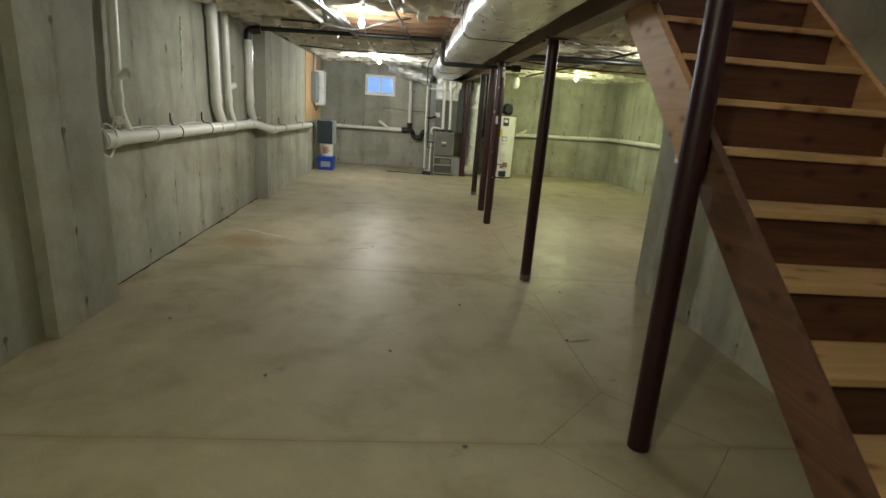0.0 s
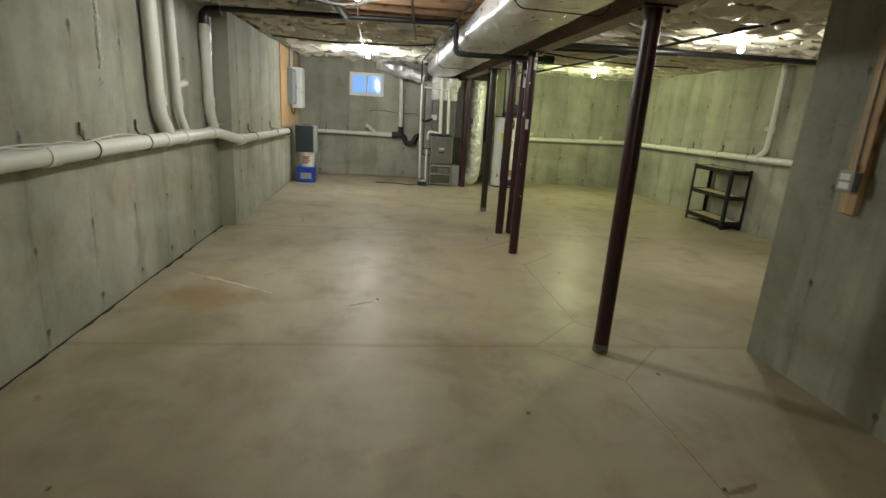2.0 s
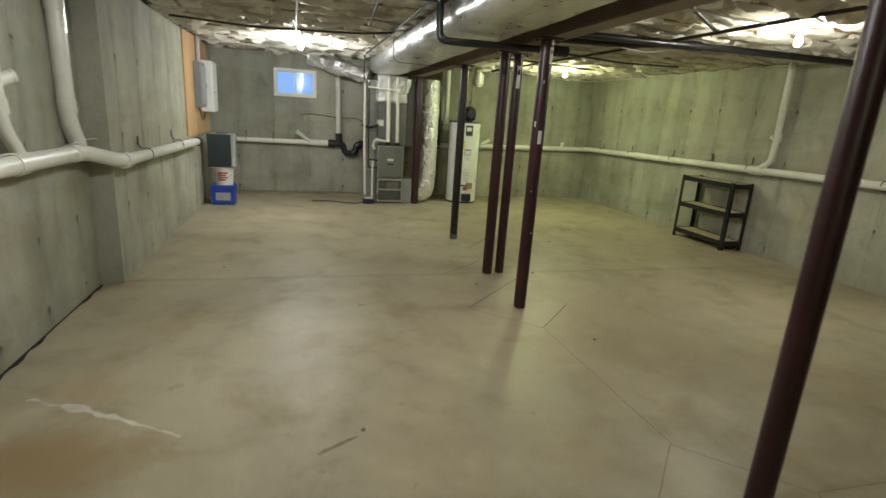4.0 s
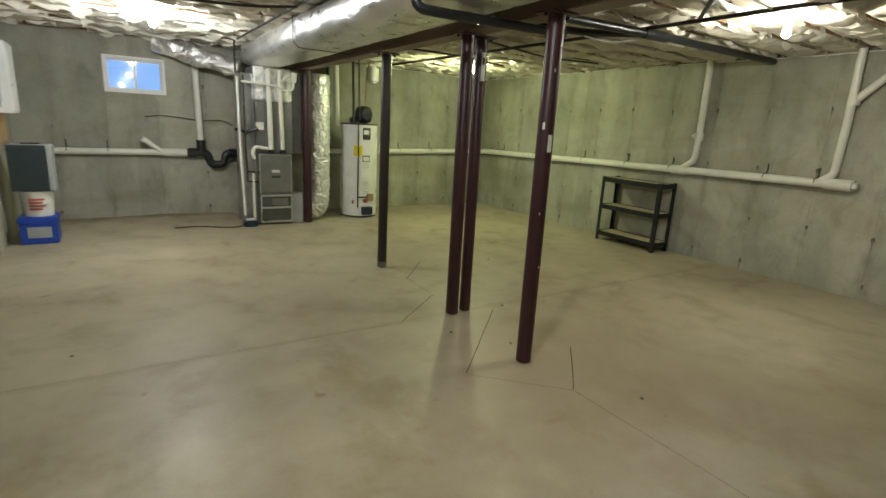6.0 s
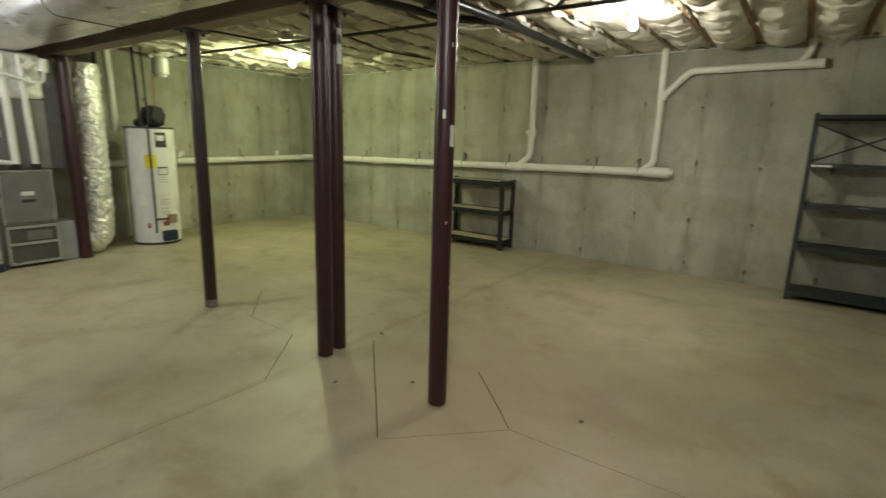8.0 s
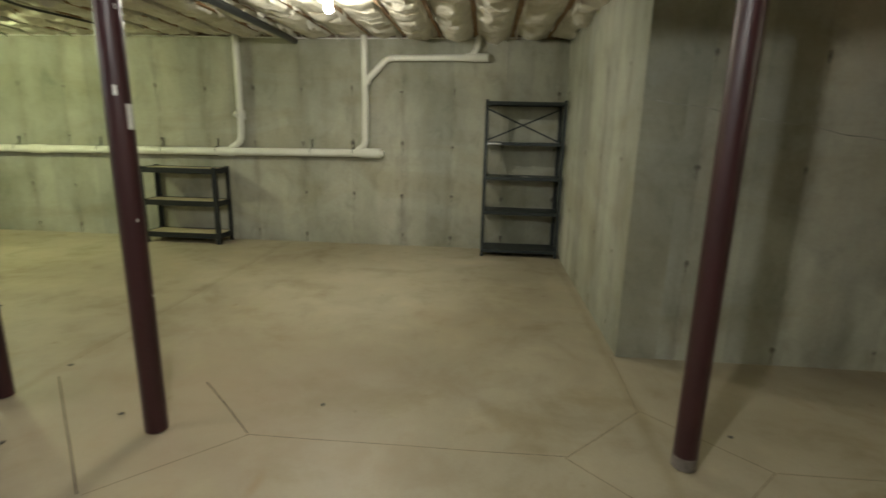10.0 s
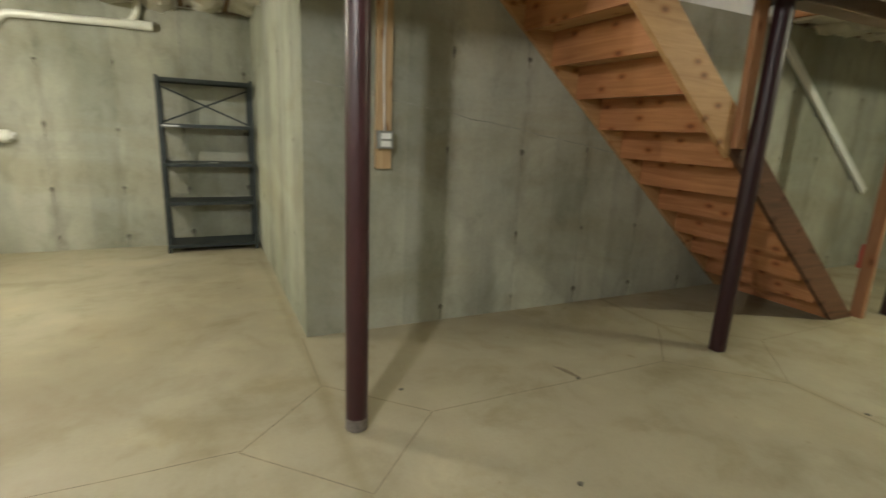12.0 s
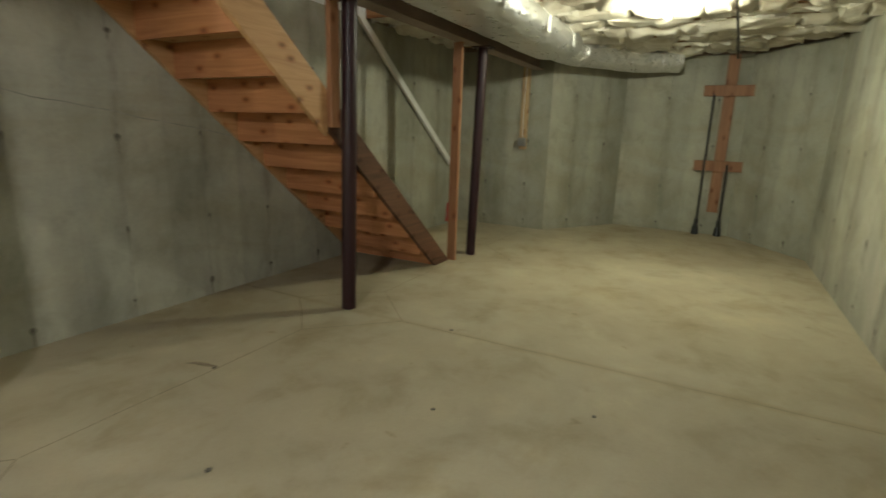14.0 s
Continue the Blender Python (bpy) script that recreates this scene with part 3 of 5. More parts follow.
def build_ceiling():
    bm = boxes((-3.2, 0.84, -3.0, 14.2, TOP, TOP + 0.02), (2.16, 5.4, -3.0, 14.2, TOP, TOP + 0.02),
               (0.84, 2.16, -3.0, 1.15, TOP, TOP + 0.02), (0.84, 2.16, 4.45, 14.2, TOP, TOP + 0.02))
    solid("ceiling", bm, OSB, "brown sheathing board over the floor joists", "ceiling", kind="structure")
    # rim boards on the walls
    bm = boxes((-2.86, -2.62, -1.3, 13.96, H, TOP), (-2.86, 5.12, 13.72, 13.96, H, TOP), (4.88, 5.12, 5.1, 13.7, H, TOP),
               (1.93, 4.88, 5.08, 5.31, H, TOP))
    solid("rim_board", bm, BEAM, "brown rim boards round the top of the concrete walls", "framing", kind="structure")
    bm = boxes((-1.95, 0.0, -2.54, -2.32, H, TOP), (0.55, 2.16, -1.45, -1.18, H, TOP),
               (1.935, 2.16, -1.18, 1.11, H, TOP), (1.935, 2.16, 4.52, 5.08, H, TOP))
    for (ax, ay), (bx, by) in (((-0.22, -2.34), (0.60, -1.13)), ((-2.60, -1.13), (-1.73, -2.34))):
        d = Vector((bx - ax, by - ay, 0)).normalized()
        out = Vector((d.y, -d.x, 0)) * 0.1
        bar(bm, (ax + out.x, ay + out.y, (H + TOP) / 2), (bx + out.x, by + out.y, (H + TOP) / 2), 0.16, TOP - H)
    solid("rim_board", bm, BEAM, "brown rim boards round the bay", "framing", kind="structure")


def joist_mesh(x0, x1):
    return boxes((x0, x1, -0.019, 0.019, 2.44, TOP - 0.002), bevel=0.003)


JOIST_STEP = 0.406
JY = [-2.15 + JOIST_STEP * i for i in range(40)]
BAY_WEST = {0: (-1.80, -0.15), 1: (-2.10, 0.12), 2: (-2.38, 0.38)}


def in_stair(y):
    return 1.10 < y < 4.50


def build_joists():
    west = base("ceiling_joist", (0, 0, 0), "brown fir floor joist spanning to the steel beam", "joist", "ceiling joists")
    part("board", joist_mesh(-2.62, 0.84), JOIST, west)
    east = base("ceiling_joist", (0, 0, 0), "brown fir floor joist spanning to the east wall", "joist", "ceiling joists")
    part("board", joist_mesh(0.85, 4.88), JOIST, east)
    short = base("ceiling_joist", (0, 0, 0), "brown fir floor joist over the foot of the stair", "joist", "ceiling joists")
    part("board", joist_mesh(0.85, 1.93), JOIST, short)
    ys_w, ys_e, ys_s = [], [], []
    for i, (x0, x1) in BAY_WEST.items():
        bay = base("ceiling_joist", (0, JY[i], 0), "brown fir floor joist across the angled bay", "joist", "ceiling joists")
        part("board", joist_mesh(x0, x1), JOIST, bay)
    for i, y in enumerate(JY):
        if i in BAY_WEST:
            continue
        ys_w.append(y)
        if y > 5.4:
            ys_e.append(y)
        elif not in_stair(y):
            ys_s.append(y)
    for ob, ys in ((west, ys_w), (east, ys_e), (short, ys_s)):
        ob.matrix_basis = pose(0, ys[0], 0)
        for y in ys[1:]:
            copy_thing(ob, pose(0, y, 0))
    solid("stair_header", boxes((0.84, 0.88, 1.15, 4.45, 2.44, TOP), (0.88, 1.92, 1.11, 1.15, 2.42, TOP), bevel=0.002), FIR, "fir boards framing the stair opening", "framing")


def batt(x0, x1, y, seed, sag=0.05):
    """One strip of paper-faced insulation that bulges down between two joists."""
    bm = bmesh.new()
    nx, ny = int((x1 - x0) / 0.032), 12
    half = JOIST_STEP / 2 - 0.024
    plump = 1.0 if y < 7.0 else 0.55
    grid = []
    for i in range(nx + 1):
        row = []
        x = x0 + (x1 - x0) * i / nx
        lump = noise.noise(Vector((x * 1.7, seed * 3.1, 1)))
        edge = noise.noise(Vector((x * 4.2, seed * 5.3, 7)))
        pinch = abs(noise.noise(Vector((x * 3.3, seed * 2.7, 15))))
        for j in range(ny + 1):
            v = 2 * j / ny - 1
            prof = 1 - abs(v) ** 2.6
            z = 2.475 - prof * plump * (sag + 0.07 * lump + 0.03)
            z += 0.022 * noise.noise(Vector((x * 4.0, (y + v * half) * 7, seed)))
            # sharp folds in the paper
            f1 = 1 - 2.4 * abs(noise.noise(Vector((x * 3.0 + v * 0.8, (y + v * half) * 5, seed + 3))))
            f2 = 1 - 2.4 * abs(noise.noise(Vector((x * 8.0, (y + v * half) * 9 + x, seed + 9))))
            z -= 0.022 * max(0, f1) ** 3 + 0.007 * max(0, f2) ** 3
            z += 0.06 * prof * max(0, 0.10 - pinch) / 0.10
            if abs(v) > 0.99:
                z = 2.452 + 0.028 * edge
            row.append(bm.verts.new((x, v * half * (1 + 0.05 * edge), max(z, 2.325))))
        grid.append(row)
    for a, b in zip(grid, grid[1:]):
        for j in range(ny):
            bm.faces.new((a[j], b[j], b[j + 1], a[j + 1]))
    # hanging paper flanges
    edge_bm = bmesh.new()
    for side in (0, ny):
        prev = None
        for i, row in enumerate(grid):
            p = row[side].co
            if noise.noise(Vector((i * 0.09, seed, side + 2))) > -0.08:
                n = abs(noise.noise(Vector((i * 0.14, seed * 2, side)))) + 0.25 * abs(noise.noise(Vector((i * 0.5, seed, side + 8))))
                m = noise.noise(Vector((i * 0.11, seed * 3, side + 5)))
                out = -0.02 if side else 0.02
                ring = [edge_bm.verts.new(p), edge_bm.verts.new(p + Vector((0, out * (0.5 + n), -0.018 - 0.05 * n))),
                        edge_bm.verts.new(p + Vector((0.01 * n, out * (1.0 + 2.2 * max(0, m)), -0.028 - 0.075 * n)))]
                if prev:
                    for k in range(2):
                        edge_bm.faces.new((prev[k], prev[k + 1], ring[k + 1], ring[k]))
                prev = ring
            else:
                prev = None
    return bm, edge_bm


def build_batts():
    k = 0
    for a in JY[:-1]:
        y = a + JOIST_STEP / 2
        k += 1
        spans = []
        if 6.5 < y < 8.5:
            spans.append((-2.6, -1.15))
        elif y < -1.0:
            spans.append((-2.45, 0.42) if y > -1.2 else (-2.16, 0.18) if y > -1.6 else (-1.86, -0.1))
        else:
            spans.append((-2.6, 0.80))
        if y > 5.35:
            spans.append((0.86, 4.86))
        elif not in_stair(y) and y > -1.1:
            spans.append((0.90, 1.90))
        for x0, x1 in spans:
            root = base("insulation_batt", (0, y, 0), "sagging cream paper-faced insulation batt stuffed between ceiling joists", "insulation", "ceiling insulation")
            facing, flange = batt(x0, x1, y, k + (50 if x0 > 0 else 0))
            soften(part("paper_facing", facing, KRAFT, root))
            part("lit_paper_flange", flange, LIT_FLANGE, root, smooth=True, kind="stuff")


build_floor()
build_ceiling()
build_joists()
build_batts()


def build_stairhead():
    # the shaft above the ceiling is unseen, added to close in the upstairs lamp
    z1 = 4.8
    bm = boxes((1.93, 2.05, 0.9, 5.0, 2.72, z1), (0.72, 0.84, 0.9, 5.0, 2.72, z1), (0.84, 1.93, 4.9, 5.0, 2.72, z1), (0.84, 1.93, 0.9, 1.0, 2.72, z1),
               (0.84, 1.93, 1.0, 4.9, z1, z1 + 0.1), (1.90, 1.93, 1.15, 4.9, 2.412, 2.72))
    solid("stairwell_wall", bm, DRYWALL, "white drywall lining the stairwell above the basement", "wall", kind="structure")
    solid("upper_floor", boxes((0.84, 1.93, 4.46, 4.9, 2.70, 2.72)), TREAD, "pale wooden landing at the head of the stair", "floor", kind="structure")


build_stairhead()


# ---- beam, posts, duct ----
def beam_x(y):
    return 0.79 + 0.012 * (y - 0.8)


def build_beam():
    a, b = -1.3, 13.7
    root = base("steel_beam", (beam_x(a), a, 2.145), "brown-primed steel I-beam running the length of the basement", "beam")
    rz = math.degrees(math.atan2(-(beam_x(b) - beam_x(a)), b - a))
    root.matrix_basis = pose(beam_x(a), a, 2.145, 0, 0, rz)
    n = b - a
    part("bottom_flange", boxes((-0.075, 0.075, 0, n, 0, 0.014), bevel=0.003), BEAM, root)
    part("top_flange", boxes((-0.075, 0.075, 0, n, 0.246, 0.26), bevel=0.003), BEAM, root)
    part("web", boxes((-0.006, 0.006, 0, n, 0.014, 0.246)), BEAM, root)
    solid("sill_plate", boxes((0.70, 0.95, 4.6, 13.7, 2.407, 2.438), (0.70, 0.87, -1.2, 4.6, 2.407, 2.438)), JOIST, "brown timber plate bolted on top of the steel beam", "framing")


def post(x, y, r=0.05, label="round maroon steel post holding up the beam", top=2.145, worn=False, paint=None, lean=0.0):
    paint = paint or MAROON
    root = base("steel_post", (x, y, 0), label, "post", "steel posts")
    bm = bmesh.new()
    rod(bm, (0, 0, 0.008), (lean, 0, top - 0.012), r, 28)
    soften(part("shaft", bm, paint, root))
    part("base_plate", boxes((-r * 0.68, r * 0.68, -r * 0.68, r * 0.68, 0, 0.008), bevel=0.002), SCUFF, root)
    part("top_plate", boxes((lean - 0.1, lean + 0.1, -0.075, 0.075, top - 0.012, top - 0.001), bevel=0.002), paint, root)
    for sx in (lean - 0.085, lean + 0.085):
        bm = bmesh.new()
        rod(bm, (sx, 0, top - 0.03), (sx, 0, top - 0.012), 0.011, 6)
        part("bolt", bm, IRON, root)
    if worn:
        bm = bmesh.new()
        rod(bm, (0, 0, 0.008), (0, 0, 0.065), r * 1.03, 28)
        soften(part("worn_foot", bm, SCUFF, root, "grey scuffed steel foot"))
    return root


def sticker(root, x, y, z, w, h, face=-90, r=0.05, ink=True):
    """A curved paper label on a post."""
    bm = bmesh.new()
    n = 5
    prev = None
    for i in range(n + 1):
        a = radians(face) + (i / n - 0.5) * w / r
        p = [bm.verts.new((x + (r + 0.001) * math.cos(a), y + (r + 0.001) * math.sin(a), z + s * h / 2)) for s in (-1, 1)]
        if prev:
            bm.faces.new((prev[0], p[0], p[1], prev[1]))
        prev = p
    lab = part("paper_label", bm, LABEL, root, "small white paper label")
    if ink:
        bm = bmesh.new()
        prev = None
        for i in range(n + 1):
            a = radians(face) + (i / n - 0.5) * w * 0.6 / r
            p = [bm.verts.new((x + (r + 0.002) * math.cos(a), y + (r + 0.002) * math.sin(a), z + s * h * 0.12 + h * 0.2)) for s in (-1, 1)]
            if prev:
                bm.faces.new((prev[0], p[0], p[1], prev[1]))
            prev = p
        part("ink_block", bm, INK, lab, "black printed block")


build_beam()
post(0.775, 0.78, 0.05, "round maroon steel post by the stair foot, shaded in its colour", paint=SHADED_POST, lean=-0.045)
post(0.80, 2.86, 0.052, "round maroon steel post beside the stair stringer, shaded in its colour", paint=SHADED_POST, lean=-0.035)
post(0.80, 5.31, 0.05, "round maroon steel post with a scuffed grey foot", worn=True)
p_c = post(0.80, 7.70, 0.05, "round maroon steel post with paper labels holding up the beam")
sticker(p_c, 0, 0, 1.42, 0.03, 0.1, -95, ink=False)
sticker(p_c, 0, 0, 2.02, 0.04, 0.12, -60)
for face, z, w, h in ((-150, 1.52, 0.014, 0.04), (-110, 1.83, 0.008, 0.02), (-80, 0.66, 0.012, 0.012), (-120, 1.0, 0.006, 0.015)):
    sticker(p_c, 0, 0, z, w, h, face, ink=False)
p_d = post(0.85, 8.64, 0.05, "round maroon steel post beside its twin")
p_d2 = post(0.99, 8.66, 0.045, "slimmer maroon steel post close beside its twin, with labels")
sticker(p_d2, 0, 0, 1.93, 0.035, 0.2, -95, 0.045)
post(0.92, 10.10, 0.048, "round dark brown steel post with a scuffed grey foot", worn=True, paint=DARK_POST)
post(0.965, 12.70, 0.062, "thick maroon steel post beside the furnace")


DUCT_X, DUCT_Z, DUCT_W, DUCT_H = 0.37, 2.295, 0.305, 0.152


def duct_ring(bm, y, grow=0.0, rough=0.0, seg=40):
    """One section across the duct: a flat box with round corners."""
    ring = []
    for k in range(seg):
        a = 2 * math.pi * k / seg
        c, s = math.cos(a), math.sin(a)
        r = 1 + rough * (noise.noise(Vector((y * 1.6, c * 1.5, s * 1.5))) + 0.12 * noise.noise(Vector((y * 5, c * 3, s * 3))) + 0.2 * noise.noise(Vector((y * 10, c * 0.9, s * 0.9))))
        x = math.copysign(abs(c) ** 0.62, c) * (DUCT_W * r + grow)
        z = math.copysign(abs(s) ** 0.7, s) * (DUCT_H * r + grow)
        ring.append(bm.verts.new((DUCT_X + 0.011 * (y - 6) + x, y, DUCT_Z + z)))
    return ring


def skin(bm, rings, closed=True):
    n = len(rings[0])
    for r0, r1 in zip(rings, rings[1:]):
        for k in range(n):
            bm.faces.new((r0[k], r0[(k + 1) % n], r1[(k + 1) % n], r1[k]))
    if closed:
        bm.faces.new(rings[0])
        bm.faces.new(rings[-1][::-1])


def build_duct():
    root = base("supply_duct", (0, 0, 0), "wide foil-wrapped supply duct slung beside the steel beam", "duct")
    bm = bmesh.new()
    skin(bm, [duct_ring(bm, 12.95 - 13.2 * i / 420, 0, 0.05) for i in range(421)])
    part("foil_wrap", bm, FOIL, root, smooth=True)
    bm = bmesh.new()
    path = rounded([(0.30, -0.22, DUCT_Z), (0.28, -0.7, DUCT_Z), (-0.35, -1.75, 2.30), (-1.05, -2.1, 2.33)], 0.5, 10)
    dense = [p for a, b in zip(path, path[1:]) for p in (a, a.lerp(b, 0.5))]
    tube(bm, dense, 0.15, seg=24, wobble=lambda i, k, p: 1 + 0.05 * (i % 2) + 0.05 * noise.noise(p * 5))
    soften(part("flexible_end", bm, CRINKLE, root, "crumpled foil flexible duct end"))
    for y in (-0.15, 1.2, 2.45, 3.7, 4.95, 6.2, 7.45, 8.7, 9.95, 11.2):
        bm = bmesh.new()
        skin(bm, [duct_ring(bm, y - 0.035, 0.004, 0.05), duct_ring(bm, y + 0.035, 0.004, 0.05)], False)
        soften(part("tape_band", bm, FOIL, root, "foil tape band round the duct"))
    for y in (0.15, 1.0, 2.0):
        x = DUCT_X + 0.011 * (y - 6) - DUCT_W - 0.012
        part("tape_tab", boxes((x - 0.004, x, y - 0.04, y + 0.05, 2.20, 2.34), bevel=0.001), WHITE, root, "bright white tape tab")
    for y in (3.2, 5.6, 8.1, 10.4):
        bm = bmesh.new()
        x0, x1 = DUCT_X + 0.011 * (y - 6) - DUCT_W - 0.014, DUCT_X + 0.011 * (y - 6) + DUCT_W + 0.014
        zb = DUCT_Z - DUCT_H - 0.012
        tube(bm, [(x0, y, 2.44), (x0, y, zb + 0.05), (x0 + 0.06, y + 0.02, zb), (x1 - 0.06, y + 0.05, zb), (x1, y + 0.06, zb + 0.05), (x1, y + 0.06, 2.40)], 0.004, 0.03, 5)
        part("strap", bm, IRON, root, "dark hanging strap")


build_duct()


# ---- stair ----
RISE, RUN, Y1 = 0.2065, 0.2465, 1.36


def rake(y):
    return (y - 1.13) * RISE / RUN


def stringer(x0, x1, y0, y1, drop=0.375):
    """A raking board whose upper edge follows the rake."""
    bm = bmesh.new()
    side = []
    for x in (x0, x1):
        pts = []
        lo0 = max(0.0, rake(y0) - drop)
        ystart = 1.13 + drop * RUN / RISE
        if rake(y0) <= drop:
            pts = [(y0, 0.0), (ystart, 0.0), (y1, rake(y1) - drop), (y1, rake(y1)), (y0, rake(y0))]
        else:
            pts = [(y0, lo0), (y1, rake(y1) - drop), (y1, rake(y1)), (y0, rake(y0))]
        side.append([bm.verts.new((x, y - 1.13, z)) for y, z in pts])
    n = len(side[0])
    bm.faces.new(side[0])
    bm.faces.new(side[1][::-1])
    for i in range(n):
        bm.faces.new((side[0][i], side[0][(i + 1) % n], side[1][(i + 1) % n], side[1][i]))
    return bm


def build_stair():
    root = base("staircase", (0, 1.13, 0), "open-sided fir basement stair with closed risers and plank stringers", "stairs")
    part("outer_stringer", stringer(0.862, 0.90, 1.15, 2.98, 0.24), FIR_DARK, root, "dark brown lower stringer with some shade in its colour")
    part("outer_stringer", stringer(0.862, 0.90, 2.982, 4.32, 0.30), FIR_RAKE, root)
    part("inner_stringer", stringer(1.855, 1.893, 1.15, 4.32, 0.26), FIR_RAKE, root)
    for n in range(1, 13):
        y = Y1 + RUN * (n - 1) - 1.13
        z = RISE * n
        part("tread", boxes((0.902, 1.853, y, y + RUN + 0.024, z - 0.03, z), bevel=0.005), TREAD, root)
    for n in range(1, 14):
        y = Y1 + RUN * (n - 1) - 1.13 + 0.025
        part("riser", boxes((0.902, 1.853, y, y + 0.019, max(0.0, RISE * (n - 1) - 0.05), RISE * n - 0.031), bevel=0.001), FIR_RISER, root)
        # thin added front, coloured like the riser in shade
        part("shaded_riser_face", boxes((0.903, 1.852, y - 0.004, y - 0.0005, max(0.001, RISE * (n - 1) + 0.001), RISE * n - 0.032)), RISER_SHADE, root, "riser front with its shade in the colour")
    up = base("stair_upright", (0.84, 1.11, 0), "fir two-by-four upright at the foot of the stair", "framing", "stair uprights")
    part("board", boxes((-0.045, 0.045, -0.02, 0.018, 0, 2.143), bevel=0.003), FIR_UP, up)
    bm = boxes((0.046, 0.075, -0.018, 0.016, 0.40, 0.60), bevel=0.008)
    bmesh.ops.subdivide_edges(bm, edges=bm.edges, cuts=2, use_grid_fill=True)
    for v in bm.verts:
        v.co += Vector((1, 1, 0.4)) * 0.008 * noise.noise(v.co * 22)
    part("plastic_tag", bm, RED, up, "crumpled red plastic tag stapled to the board")
    up2 = base("stair_upright", (0.835, 2.95, 1.53), "fir two-by-four hanging from the beam to the stair stringer", "framing", "stair uprights")
    part("board", boxes((-0.019, 0.019, -0.045, 0.045, -0.22, 0.613), bevel=0.003), FIR_UP, up2)
    rail = base("handrail", (1.86, -0.77, 0.88), "white painted wooden handrail fixed to the stair wall", "handrail")
    bm = bmesh.new()
    bar(bm, (0, 0, 0), (0, 2.2, 1.62), 0.04, 0.075, 0.006)
    part("rail", bm, WHITE, rail)
    for k in (0.25, 1.1, 1.95):
        part("bracket", boxes((0.012, 0.04, k - 0.02, k + 0.02, k * 0.7364 - 0.06, k * 0.7364 - 0.02), bevel=0.003), STEEL, rail)


build_stair()


# ---- lamps ----
def bulb_fixture(kind, x, y, z, colour, watts):
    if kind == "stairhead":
        # added fixture out of view; its globe form is assumed
        root = base("unseen_upstairs_lamp", (x, y, 4.8), "unseen globe lamp added above the stair for light from upstairs", "lamp")
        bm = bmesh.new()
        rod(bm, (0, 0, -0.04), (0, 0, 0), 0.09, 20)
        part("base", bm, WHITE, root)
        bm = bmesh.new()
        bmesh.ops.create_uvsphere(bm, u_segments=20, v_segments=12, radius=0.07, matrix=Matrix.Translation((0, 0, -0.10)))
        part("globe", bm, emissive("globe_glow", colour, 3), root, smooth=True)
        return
    names = {"neutral": "bare white bulb in a porcelain lampholder on a ceiling joist", "green": "bare yellow-green glowing bulb in a porcelain lampholder",
             "warm": "bare warm white bulb in a porcelain lampholder"}
    root = base("ceiling_bulb", (x, y, z), names[kind], "lamp", "bare ceiling bulbs")
    bm = bmesh.new()
    rod(bm, (0, 0, 0.118), (0, 0, 0.138), 0.05, 24, 0.055)
    rod(bm, (0, 0, 0.055), (0, 0, 0.118), 0.021, 20, 0.03)
    part("lampholder", bm, CERAMIC, root, smooth=False)
    bm = bmesh.new()
    rows = [(0.055, 0.0135), (0.040, 0.015), (0.015, 0.025), (-0.008, 0.030), (-0.028, 0.0275), (-0.042, 0.017), (-0.047, 0.004)]
    prev = None
    for h, r in rows:
        ring = [bm.verts.new((r * math.cos(a), r * math.sin(a), h)) for a in [2 * math.pi * k / 18 for k in range(18)]]
        if prev:
            for k in range(18):
                bm.faces.new((prev[k], prev[(k + 1) % 18], ring[(k + 1) % 18], ring[k]))
        prev = ring
    bm.faces.new(prev)
    part("bulb", bm, emissive("bulb_glow_" + kind, colour, 260), root, smooth=True)


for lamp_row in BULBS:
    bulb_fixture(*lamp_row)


def extras_on_ceiling():
    root = base("lampholder", (-0.30, 6.0, 2.29), "unlit white porcelain lampholder with a small white bulb", "lamp")
    bm = bmesh.new()
    rod(bm, (0, 0, 0.08), (0, 0, 0.14), 0.055, 20)
    part("base", bm, CERAMIC, root)
    bm = bmesh.new()
    bmesh.ops.create_uvsphere(bm, u_segments=16, v_segments=10, radius=0.052, matrix=Matrix.Translation((0, 0, 0.04)))
    part("bulb", bm, CERAMIC, root, smooth=True)
    bm = bmesh.new()
    rod(bm, (-1.05, 9.85, 2.40), (-0.98, 10.95, 2.33), 0.011, 8)
    solid("cable_sleeve", bm, PVC, "thin white sleeve running along the ceiling to a bulb", "pipe")


extras_on_ceiling()


# ---- pipes ----
def pipe(name, points, r, material, label, bend=0.0, seg=16, category="pipe", parent=None):
    bm = bmesh.new()
    tube(bm, points, r, bend, seg)
    if parent is not None:
        return soften(part(name, bm, material, parent, label))
    return soften(solid(name, bm, material, label, category))


def collar(parent, a, b, r, material=PVC, name="coupling", label=""):
    bm = bmesh.new()
    rod(bm, a, b, r, 18)
    return soften(part(name, bm, material, parent, label))


def hanger(parent, x, y, z, r, along, wall=0.04):
    """A rusty strap round a pipe with its spike in the wall above."""
    bm = bmesh.new()
    pts = []
    for k in range(13):
        a = radians(-120 + 25 * k)
        pts.append((x + (0 if along == "x" else (r + 0.004) * math.cos(a)), y + (0 if along == "y" else (r + 0.004) * math.cos(a)), z + (r + 0.004) * math.sin(a)))
    tube(bm, pts, 0.0045, seg=5)
    sx, sy = wall if isinstance(wall, tuple) else (0, 0)
    tube(bm, [(x + sx * 0.6, y + sy * 0.6, z + r), (x + sx, y + sy, z + r + 0.035), (x + sx, y + sy, z + r + 0.11)], 0.007, seg=5)
    part("hanger", bm, IRON, parent, "rusty iron pipe hook")


